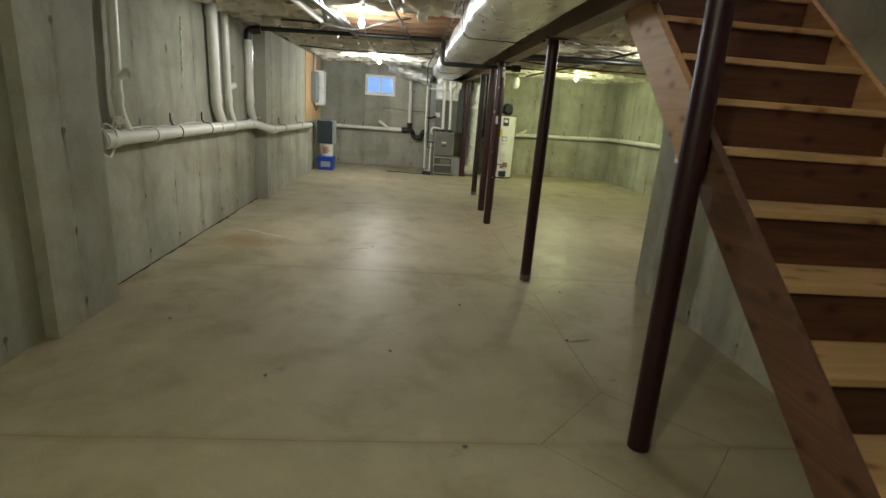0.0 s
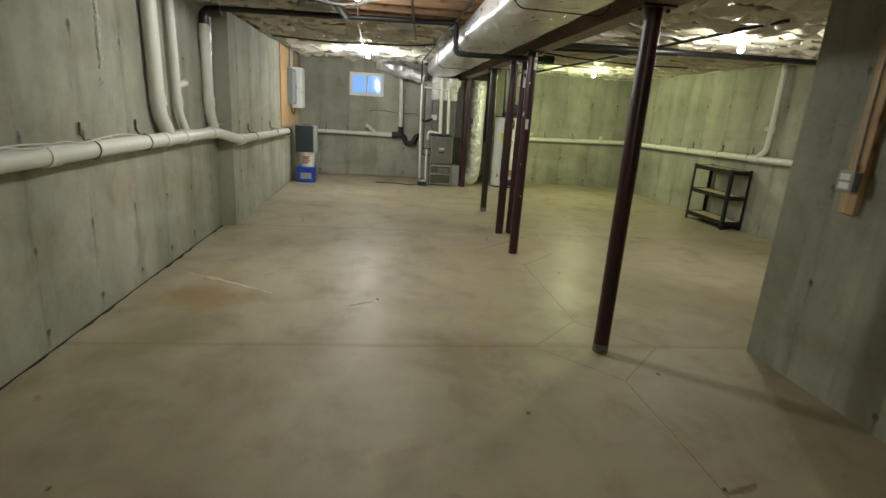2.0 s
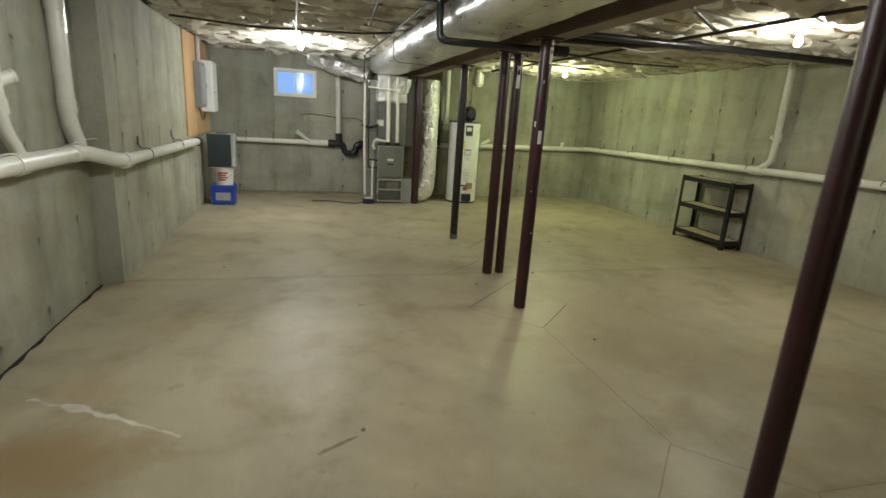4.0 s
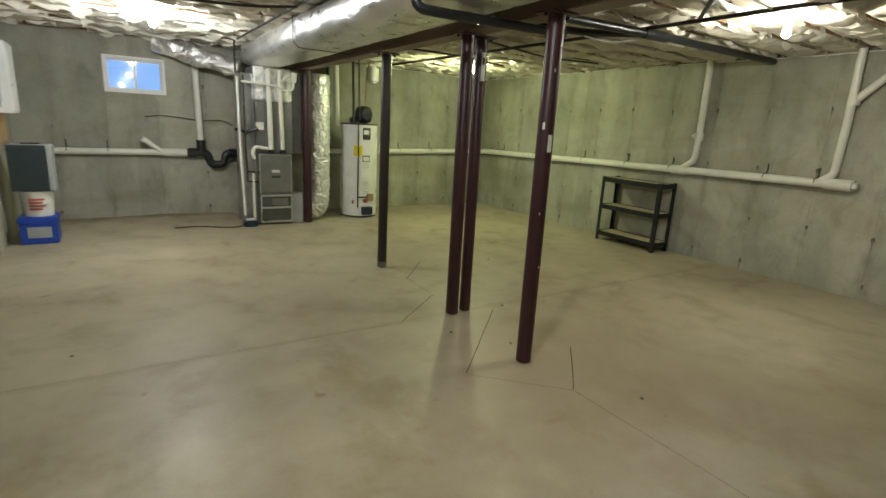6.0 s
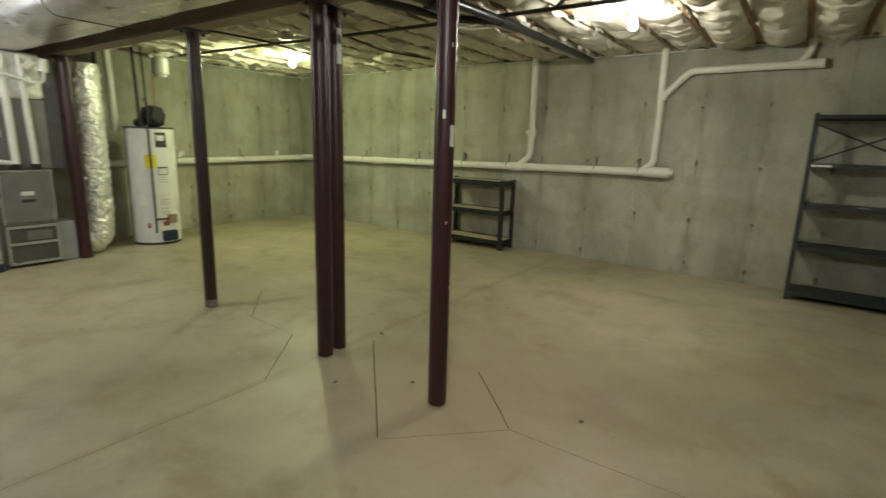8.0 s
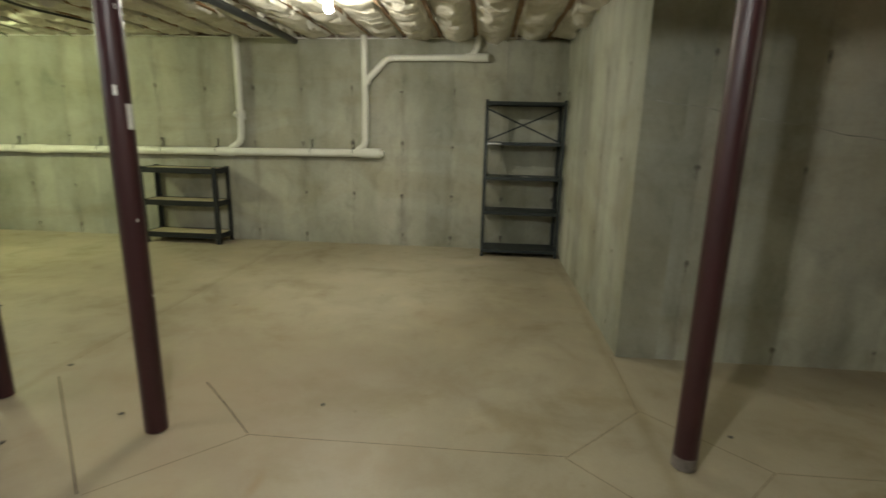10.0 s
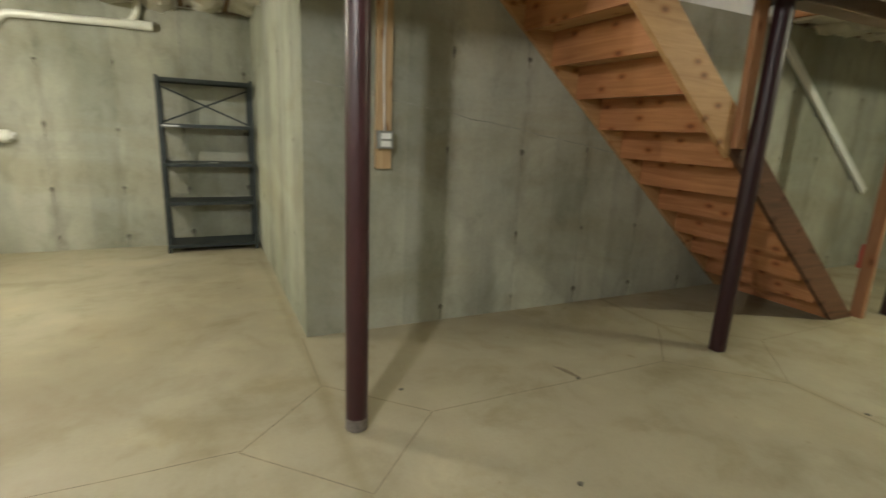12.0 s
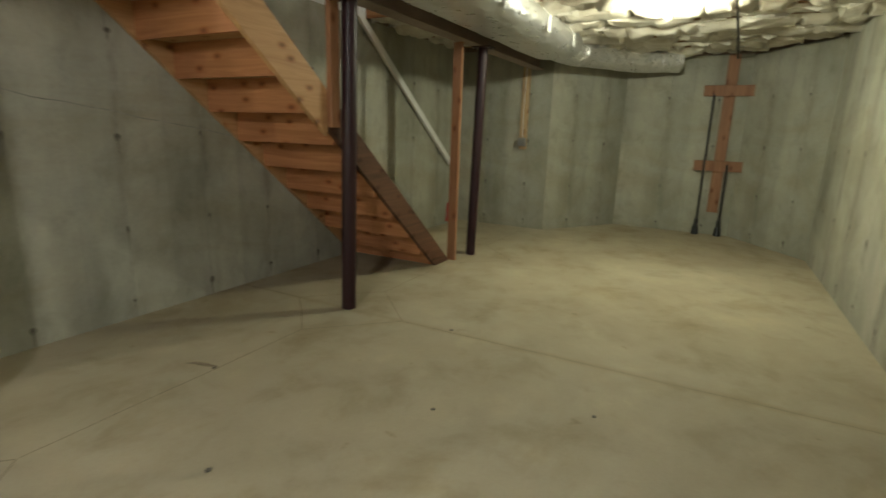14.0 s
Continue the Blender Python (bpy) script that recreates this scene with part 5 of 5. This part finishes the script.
    tube(bm, dense, 0.176, seg=30, wobble=lambda i, k, p: 1 + 0.13 * noise.noise(Vector((i * 0.7, k * 1.1, 4))) + 0.06 * noise.noise(Vector((i * 1.9, k * 2.3, 8))) + 0.03 * (i % 2))
    ob = solid("return_duct", bm, CRINKLE, "crumpled foil-wrapped flexible return duct standing on the floor", "duct")
    soften(ob)
    ob.location = (1.20, 12.95, 0)
    bm = bmesh.new()
    path = [Vector((-0.82, 13.45, 2.36)).lerp(Vector((0.15, 13.10, 2.10)), k / 34) for k in range(35)]
    tube(bm, path, 0.115, seg=20, wobble=lambda i, k, p: 1 + 0.38 * noise.noise(Vector((i * 0.22, k * 0.5, 9))) + 0.16 * noise.noise(Vector((i * 0.7, k * 1.1, 3))))
    ob = solid("branch_duct", bm, CRINKLE, "crumpled foil flexible branch duct rising to the ceiling", "duct")
    soften(ob)


def wall_sector(bm, r, a0, a1, z0, z1, n=6):
    prev = None
    for i in range(n + 1):
        a = radians(a0 + (a1 - a0) * i / n)
        p = [bm.verts.new((r * math.cos(a), r * math.sin(a), z)) for z in (z0, z1)]
        if prev:
            bm.faces.new((prev[0], p[0], p[1], prev[1]))
        prev = p
    return bm


def build_heater():
    root = base("water_heater", (1.925, 13.06, 0), "tall white enamelled gas water heater with yellow label", "water heater")
    r = 0.28
    bm = bmesh.new()
    rod(bm, (0, 0, 0.03), (0, 0, 1.44), r, 48)
    soften(part("tank", bm, ENAMEL, root))
    bm = bmesh.new()
    rod(bm, (0, 0, 0.0), (0, 0, 0.03), r * 0.97, 32)
    soften(part("base_ring", bm, INK, root, "dark base ring"))
    bm = bmesh.new()
    rod(bm, (0, 0, 1.44), (0, 0, 1.462), r * 1.01, 48)
    soften(part("top_rim", bm, INK, root, "dark top rim"))
    hood = part("blower", boxes((-0.06, 0.18, -0.14, 0.12, 1.463, 1.73), bevel=0.085), ABS, root, "black vent blower")
    part("duct_boot", boxes((-0.15, -0.061, -0.08, 0.08, 1.463, 1.56), bevel=0.03), ABS, hood)
    bm = bmesh.new()
    rod(bm, (0.06, -0.17, 1.60), (0.06, -0.141, 1.60), 0.08, 20)
    soften(part("motor", bm, ABS, hood))
    for name, a0, a1, z0, z1, mat, lab in (("yellow_sticker", -131, -103, 0.97, 1.13, YELLOW, "bright yellow energy label"), ("maker_sticker", -103, -76, 1.22, 1.40, INK, "black maker's sticker"),
                                           ("text_sticker", -103, -78, 0.88, 0.98, INK, "framed notice"), ("notice", -104, -76, 0.40, 0.64, LABEL, "pale notice sheet"),
                                           ("red_sticker", -100, -84, 0.24, 0.30, RED, "red warning sticker"), ("red_sticker", -136, -129, 0.22, 0.28, RED, "small red sticker")):
        part(name, wall_sector(bmesh.new(), r + 0.0015, a0, a1, z0, z1), mat, root, lab)
    part("notice", wall_sector(bmesh.new(), r + 0.0025, -101, -80, 0.890, 0.962), LABEL, root, "white panel of the notice")
    for z in (1.215, 0.85, 0.82, 0.79, 0.57, 0.54, 0.51, 0.46, 0.42, 0.39):
        bm = wall_sector(bmesh.new(), r + 0.0035, -101, -84 + (z * 100) % 4, z, z + 0.008, 3)
        part("text_line", bm, PANEL_GREY, root, "grey line of print")
    bm = wall_sector(bmesh.new(), r + 0.003, -100, -82, 1.30, 1.365, 3)
    part("emblem", bm, LABEL, root, "pale emblem block")
    part("gas_valve", boxes((-0.07, 0.10, -0.335, -0.245, 0.05, 0.18), bevel=0.012), NAVY, root, "dark gas control valve")
    part("gas_valve", boxes((0.01, 0.12, -0.305, -0.235, 0.27, 0.38), bevel=0.01), CARDBOARD, root, "brown control cover")
    pipe("gas_line", [(-0.13, -0.26, 1.5), (-0.13, -0.265, 0.8), (-0.13, -0.265, 0.16)], 0.011, IRON, "black iron gas line", 0.0, 8, parent=root)
    pipe("gas_line", [(-0.13, -0.265, 0.33), (0.01, -0.30, 0.33)], 0.011, IRON, "black iron gas line", 0.0, 8, parent=root)
    pipe("gas_pipe", [(1.81, 12.80, 1.50), (1.80, 12.82, 2.38)], 0.012, IRON, "black iron pipe dropping to the water heater", 0.0, 8)
    pipe("gas_pipe", [(1.78, 12.95, 1.46), (1.76, 12.95, 2.38)], 0.02, ABS, "dark foam-covered water pipe above the heater", 0.0, 8)
    pipe("flue_pipe", [(1.62, 13.25, 1.40), (1.60, 13.25, 2.42)], 0.045, PVC, "white PVC vent pipe behind the water heater", 0.0)
    pipe("flue_pipe", [(1.50, 13.30, 1.0), (1.49, 13.30, 2.42)], 0.03, ABS, "dark pipe behind the water heater", 0.0, 12)
    pipe("water_pipe", [(1.98, 13.0, 1.5), (1.98, 12.95, 2.1), (2.02, 12.93, 2.38)], 0.012, CARDBOARD, "dull copper water pipe above the heater", 0.05, 8)
    pipe("water_pipe", [(2.21, 13.0, 1.30), (2.235, 13.0, 1.12), (2.21, 13.0, 0.98)], 0.013, PANEL_GREY, "grey relief pipe on the heater's side", 0.05, 8)
    bm = bmesh.new()
    rod(bm, (0, 0, -0.12), (0, 0, 0.12), 0.095, 24)
    out = bmesh.ops.bevel(bm, geom=[e for e in bm.edges if abs(e.verts[0].co.z - e.verts[1].co.z) < 1e-4], offset=0.03, segments=3, affect="EDGES")
    t = solid("expansion_tank", bm, ENAMEL, "small white expansion tank hanging over the water heater", "tank")
    t.location = (2.08, 12.95, 2.20)
    soften(t)


build_furnace()
build_heater()


def build_panel():
    board = solid("backing_board", boxes((-2.428, -2.408, 11.48, 13.20, 1.06, 2.40), bevel=0.003), PLY, "tan plywood backing board on the west wall", "board")
    root = base("breaker_panel", (-2.406, 12.25, 1.44), "grey steel electrical panel on a plywood board", "electrical panel")
    part("box", boxes((0, 0.085, -0.20, 0.22, 0.0, 0.62), bevel=0.005), BOX_GREY, root)
    part("door", boxes((0.087, 0.10, -0.16, 0.18, 0.05, 0.57), bevel=0.004), PANEL_GREY, root)
    part("latch", boxes((0.101, 0.108, 0.12, 0.15, 0.28, 0.34), bevel=0.002), INK, root)
    r2 = base("network_cabinet", (-2.406, 12.78, 1.38), "white steel cabinet beside the electrical panel", "cabinet")
    part("body", boxes((0, 0.16, -0.22, 0.20, 0.0, 0.73), bevel=0.008), WHITE, r2)
    part("door", boxes((0.162, 0.172, -0.20, 0.18, 0.02, 0.71), bevel=0.004), WHITE, r2)
    part("lock", boxes((0.173, 0.178, -0.17, -0.15, 0.28, 0.30)), INK, r2)
    pipe("cable", [(-2.38, 12.2, 1.44), (-2.37, 12.3, 1.30), (-2.38, 12.5, 1.25), (-2.39, 12.7, 1.36)], 0.008, IRON, "short black cables below the panel", 0.04, 6, "cable")
    for y in (12.15, 12.3, 12.42):
        pipe("cable", [(-2.38, y, 2.06), (-2.38, y + 0.02, 2.42)], 0.009, LABEL if y > 12.2 else ABS, "cable rising from the panel to the ceiling", 0.0, 6, "cable")


def build_dehumidifier():
    crate = base("crate", (-2.14, 12.46, 0), "bright blue plastic storage crate on the floor", "crate")
    w, d, h = 0.165, 0.16, 0.285
    for y0, y1, x0, x1, name in ((-d, -d + 0.012, -w, w, "front"), (d - 0.012, d, -w, w, "back"), (-d + 0.012, d - 0.012, -w, -w + 0.012, "side"), (-d + 0.012, d - 0.012, w - 0.012, w, "side")):
        part(name + "_panel", boxes((x0, x1, y0, y1, 0.01, h), bevel=0.003), BLUE, crate)
    part("rim", boxes((-w - 0.01, w + 0.01, -d - 0.01, -d, h - 0.05, h), (-w - 0.01, w + 0.01, d, d + 0.01, h - 0.05, h), (w, w + 0.01, -d, d, h - 0.05, h), (-w - 0.01, -w, -d, d, h - 0.05, h), bevel=0.003), BLUE, crate)
    part("label", boxes((-0.10, 0.11, -d - 0.004, -d - 0.0005, 0.07, 0.19)), PANEL_GREY, crate, "grey label panel")
    part("bottom", boxes((-w + 0.013, w - 0.013, -d + 0.013, d - 0.013, 0.0, 0.012)), BLUE, crate)
    part("lid", boxes((-w, w, -d, d, h + 0.001, h + 0.012), bevel=0.003), BLUE, crate)
    b = base("bucket", (-2.13, 12.46, 0.298), "white plastic pail with worn red print", "bucket")
    bm = bmesh.new()
    rod(bm, (0, 0, 0), (0, 0, 0.25), 0.128, 32, 0.145)
    soften(part("pail", bm, BUCKET, b))
    bm = bmesh.new()
    rod(bm, (0, 0, 0.251), (0, 0, 0.272), 0.152, 32)
    soften(part("lid", bm, BUCKET, b))
    for z, a in ((0.19, -62), (0.155, -70), (0.12, -60), (0.085, -72)):
        part("print_bar", wall_sector(bmesh.new(), 0.149 - (0.25 - z) * 0.05, -120, a, z - 0.011, z + 0.011), RED, b, "faded red print")
    bm = bmesh.new()
    tube(bm, [(0.15 * math.cos(radians(a)), 0.15 * math.sin(radians(a)), 0.22 - 0.10 * math.sin(radians(a + 180))) for a in range(-180, 1, 15)], 0.0025, seg=5)
    part("handle", bm, STEEL, b)
    m = base("dehumidifier", (-2.15, 12.44, 0.571), "portable dehumidifier with dark grille and pale case", "dehumidifier")
    part("case", boxes((-0.165, 0.205, -0.11, 0.15, 0.0, 0.50), bevel=0.02), PANEL_GREY, m)
    g = part("front_grille", boxes((-0.175, 0.155, -0.135, -0.111, 0.01, 0.495), bevel=0.006), DARK_MESH, m, "dark teal-black grille")
    for k in range(14):
        z = 0.04 + k * 0.032
        part("louvre", boxes((-0.16, 0.14, -0.141, -0.1355, z, z + 0.006)), DARK_MESH, g)
    part("handle", boxes((-0.06, 0.1, -0.03, 0.06, 0.501, 0.515), bevel=0.005), ABS, m)


build_panel()
build_dehumidifier()


# ---- shelving ----
def low_shelf():
    root = base("shelving_unit", (4.66, 9.83, 0), "low black steel shelf unit with pale particle-board decks", "shelves")
    w, d, h = 0.475, 0.165, 0.92
    for sx in (-1, 1):
        for sy in (-1, 1):
            bm = bmesh.new()
            x, y = sx * d, sy * w
            box(bm, min(x, x - sx * 0.004), max(x, x - sx * 0.004), min(y, y - sy * 0.052), max(y, y - sy * 0.052), 0.01, h)
            box(bm, min(x - sx * 0.004, x - sx * 0.04), max(x - sx * 0.004, x - sx * 0.04), min(y, y - sy * 0.004), max(y, y - sy * 0.004), 0.01, h)
            leg = part("leg", bm, SHELF_BLACK, root)
            bm = bmesh.new()
            box(bm, min(x + sx * 0.003, x - sx * 0.045), max(x + sx * 0.003, x - sx * 0.045), min(y + sy * 0.003, y - sy * 0.045), max(y + sy * 0.003, y - sy * 0.045), 0, 0.01)
            part("foot", bm, ABS, leg)
    for z in (0.885, 0.50, 0.11):
        for s in (-1, 1):
            x = s * (d - 0.006)
            part("beam", boxes((x - 0.002, x + 0.002, -w + 0.045, w - 0.045, z - 0.042, z + 0.022)), SHELF_BLACK, root)
            y = s * (w - 0.006)
            part("beam", boxes((-d + 0.045, d - 0.045, y - 0.002, y + 0.002, z - 0.042, z + 0.022)), SHELF_BLACK, root)
        part("deck", boxes((-d + 0.01, d - 0.01, -w + 0.01, w - 0.01, z + 0.001, z + 0.014), bevel=0.001), PARTICLE, root, "pale particle-board deck")


def tall_shelf():
    root = base("shelving_unit", (4.662, 5.80, 0), "tall dark grey steel shelf unit with crossed back braces", "shelves")
    w, d, h = 0.435, 0.19, 1.74
    for sx in (-1, 1):
        for sy in (-1, 1):
            x, y = sx * d, sy * w
            bm = bmesh.new()
            box(bm, min(x, x - sx * 0.002), max(x, x - sx * 0.002), min(y, y - sy * 0.035), max(y, y - sy * 0.035), 0.0, h)
            box(bm, min(x - sx * 0.002, x - sx * 0.035), max(x - sx * 0.002, x - sx * 0.035), min(y, y - sy * 0.002), max(y, y - sy * 0.002), 0.0, h)
            part("post", bm, SHELF_GREY, root)
    for z in (1.72, 1.29, 0.91, 0.52, 0.08):
        bm = boxes((-d + 0.003, d - 0.003, -w + 0.003, w - 0.003, z, z + 0.002), (-d + 0.003, -d + 0.005, -w + 0.003, w - 0.003, z - 0.032, z), (d - 0.005, d - 0.003, -w + 0.003, w - 0.003, z - 0.032, z),
                   (-d + 0.005, d - 0.005, -w + 0.003, -w + 0.005, z - 0.032, z), (-d + 0.005, d - 0.005, w - 0.005, w - 0.003, z - 0.032, z))
        part("shelf", bm, SHELF_GREY, root)
    for y0, y1 in ((-w + 0.02, w - 0.02), (w - 0.02, -w + 0.02)):
        bm = bmesh.new()
        bar(bm, (d + 0.003, y0, 1.30), (d + 0.003 + (0.002 if y0 > 0 else 0), y1, 1.66), 0.0015, 0.018)
        part("brace", bm, SHELF_GREY, root)
    for s in (-1, 1):
        for z0, z1 in ((1.30, 1.71), (0.92, 1.28), (0.53, 0.90), (0.09, 0.51)):
            bm = bmesh.new()
            bar(bm, (-d + 0.02, s * (w + 0.003), z1), (d - 0.02, s * (w + 0.003), z0), 0.0015, 0.018)
            part("brace", bm, SHELF_GREY, root)
    solid("tape_strip", boxes((4.4715, 4.4745, 6.05, 6.20, 1.265, 1.282)), TAPE, "short shiny strip of tape on the shelf's lip", "tape")
    solid("paper_slip", boxes((4.55, 4.61, 5.72, 5.80, 0.9125, 0.915)), LABEL, "small slip of white paper on a shelf", "paper")


low_shelf()
tall_shelf()


# ---- woodwork on the walls ----
def outlet_board(x, y, z0, z1, rz, boxz, label, lit=True):
    root = base("wiring_board", (x, y, 0), label, "board", "boards with outlets", rz)
    part("board", boxes((-0.05, 0.05, 0.0, 0.036, z0, z1), bevel=0.003), PINE_UP, root)
    b = part("outlet_box", boxes((-0.048, 0.052, 0.037, 0.085, boxz - 0.055, boxz + 0.055), bevel=0.004), STEEL, root, "grey steel outlet box")
    if lit:
        for dz in (-0.024, 0.024):
            part("socket", boxes((-0.03, 0.034, 0.0855, 0.09, boxz + dz - 0.017, boxz + dz + 0.017), bevel=0.001), WHITE, b, "white socket face")
    bm = bmesh.new()
    tube(bm, [(0.0, 0.045, boxz + 0.055), (0.01, 0.044, boxz + 0.5), (-0.01, 0.044, z1 - 0.02)], 0.006, 0.1, 6)
    part("cable", bm, LABEL, root)


outlet_board(1.898, 4.84, 1.09, 2.40, 90, 1.27, "pale pine board with a grey double outlet on the stair wall")
outlet_board(0.92, -1.148, 1.10, 2.40, 0, 1.20, "pale pine board with a small outlet box on the south wall", False)


def crossed_boards():
    root = base("mounting_frame", (-1.52, -2.298, 0), "reddish fir boards nailed in a double cross on the bay wall", "board")
    part("upright", boxes((-0.07, 0.07, 0.0, 0.036, 0.32, 2.41), bevel=0.003), FIR_OLD, root)
    for z in (0.96, 1.95):
        part("crosspiece", boxes((-0.31, 0.31, 0.038, 0.074, z - 0.07, z + 0.07), bevel=0.003), FIR_OLD, root)
    for x in (0.18, -0.10):
        p = base("water_pipe", (-1.52 + x, -2.22, 0), "dark water service pipe rising through the floor", "pipe", "water service pipes")
        pipe("pipe", [(0, 0, 0.0), (0.0, 0, 0.9), (0.0, 0, 1.9 if x > 0 else 0.98)], 0.014, IRON, "", parent=p)
        bm = bmesh.new()
        rod(bm, (0, 0, 0), (0, 0, 0.12), 0.05, 16, 0.035)
        rod(bm, (0, 0, 0.12), (0, 0, 0.22), 0.026, 12)
        soften(part("valve", bm, ABS, p, "black valve body"))


crossed_boards()


# ---- marks on floor and walls ----
def flat_mark(name, cx, cy, rx, ry, material, label, seed, z=0.0005, rz=0.0):
    bm = bmesh.new()
    blot(bm, 0, 0, rx, ry, 0, seed)
    ob = solid(name, bm, material, label, "stain")
    ob.matrix_basis = pose(cx, cy, z, 0, 0, rz)
    return ob


def debris():
    rng = random.Random(12)
    for cx, cy in ((-0.43, 3.77), (-1.12, 3.43), (0.81, 4.02), (-0.05, 2.84), (1.1, 7.0), (1.35, 8.6), (0.9, 7.95), (2.2, 9.9), (1.05, 5.0), (-0.7, 6.2), (-1.7, 9.0), (0.1, 4.6), (-1.94, 4.14), (0.62, 8.3)):
        bm = bmesh.new()
        bmesh.ops.create_icosphere(bm, subdivisions=1, radius=0.011)
        for v in bm.verts:
            v.co = Vector((v.co.x * rng.uniform(0.8, 1.8), v.co.y * rng.uniform(0.7, 1.4), v.co.z * 0.5 + 0.005))
        ob = solid("concrete_crumb", bm, TIE, "small dark crumb of debris on the slab", "debris")
        tagged(ob, group="crumbs on the floor")
        ob.matrix_basis = pose(cx, cy, 0.0005, 0, 0, rng.uniform(0, 360))
    bm = bmesh.new()
    blot(bm, 0, 0, 0.10, 0.018, 0, 3)
    ob = solid("scorch_mark", bm, CRACK, "dark scuff mark on the slab near the stair", "stain")
    ob.matrix_basis = pose(0.9, 4.02, 0.0009, 0, 0, 15)
    bm = bmesh.new()
    blot(bm, 0, 0, 0.11, 0.013, 0, 8)
    ob = solid("scorch_mark", bm, CRACK, "dark curved scuff mark on the slab near the duct", "stain")
    ob.matrix_basis = pose(-0.84, 6.10, 0.0009, 0, 0, 28)
    bm = bmesh.new()
    prev = None
    for i in range(24):
        x = -2.35 + i * 0.035
        y = 6.75 - 0.45 * (i / 23) ** 1.2 + 0.03 * noise.noise(Vector((i * 0.4, 0, 0)))
        w = (0.004 + 0.03 * abs(noise.noise(Vector((i * 0.6, 5, 0))))) * (2.6 if 6 <= i <= 15 else 0.8)
        p = [bm.verts.new((x, y - w, 0)), bm.verts.new((x, y + w, 0))]
        if prev:
            bm.faces.new((prev[0], p[0], p[1], prev[1]))
        prev = p
    ob = solid("mineral_line", bm, PLASTER, "pale dried water line on the slab beside the west wall", "stain")
    ob.location = (0, 0, 0.0012)
    # mortar smear on the west wall
    root = base("mortar_smear", (-2.6, 6.22, 1.64), "crumbly pale mortar run on the west wall", "stain")
    bm = bmesh.new()
    for k in range(26):
        z = 0.52 * k / 25
        bmesh.ops.create_icosphere(bm, subdivisions=1, radius=rng.uniform(0.009, 0.023), matrix=Matrix.Translation((0.002, rng.uniform(-0.012, 0.012) - 0.03 + z * 0.06, z)))
    part("run", bm, PLASTER, root, kind="stuff")
    bm = bmesh.new()
    for k in range(14):
        a = rng.uniform(0, 6.28)
        bmesh.ops.create_icosphere(bm, subdivisions=1, radius=rng.uniform(0.005, 0.012), matrix=Matrix.Translation((0.002, -0.03 + 0.02 * math.cos(a), -0.09 + 0.02 * math.sin(a))))
    part("blob", bm, PLASTER, root, kind="stuff")
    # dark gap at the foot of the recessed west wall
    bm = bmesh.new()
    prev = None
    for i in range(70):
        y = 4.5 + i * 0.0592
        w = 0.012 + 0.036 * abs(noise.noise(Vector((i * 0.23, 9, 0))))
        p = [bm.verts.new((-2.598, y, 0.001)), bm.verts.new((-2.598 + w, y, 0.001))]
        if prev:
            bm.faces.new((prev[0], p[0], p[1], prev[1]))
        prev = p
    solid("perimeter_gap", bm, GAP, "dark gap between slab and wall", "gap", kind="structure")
    # pour line on the stair wall
    bm = bmesh.new()
    prev = None
    for i in range(60):
        y = 5.30 - i * 0.06
        z = 1.60 - 0.155 * (5.30 - y) + 0.02 * noise.noise(Vector((i * 0.3, 2, 0)))
        w = 0.003 + 0.004 * abs(noise.noise(Vector((i * 0.7, 4, 0))))
        p = [bm.verts.new((1.8985, y, z - w)), bm.verts.new((1.8985, y, z + w))]
        if prev:
            bm.faces.new((prev[0], p[0], p[1], prev[1]))
        prev = p
    solid("pour_line", bm, SEAM, "faint slanting pour line across the stair wall", "seam", kind="structure")


debris()
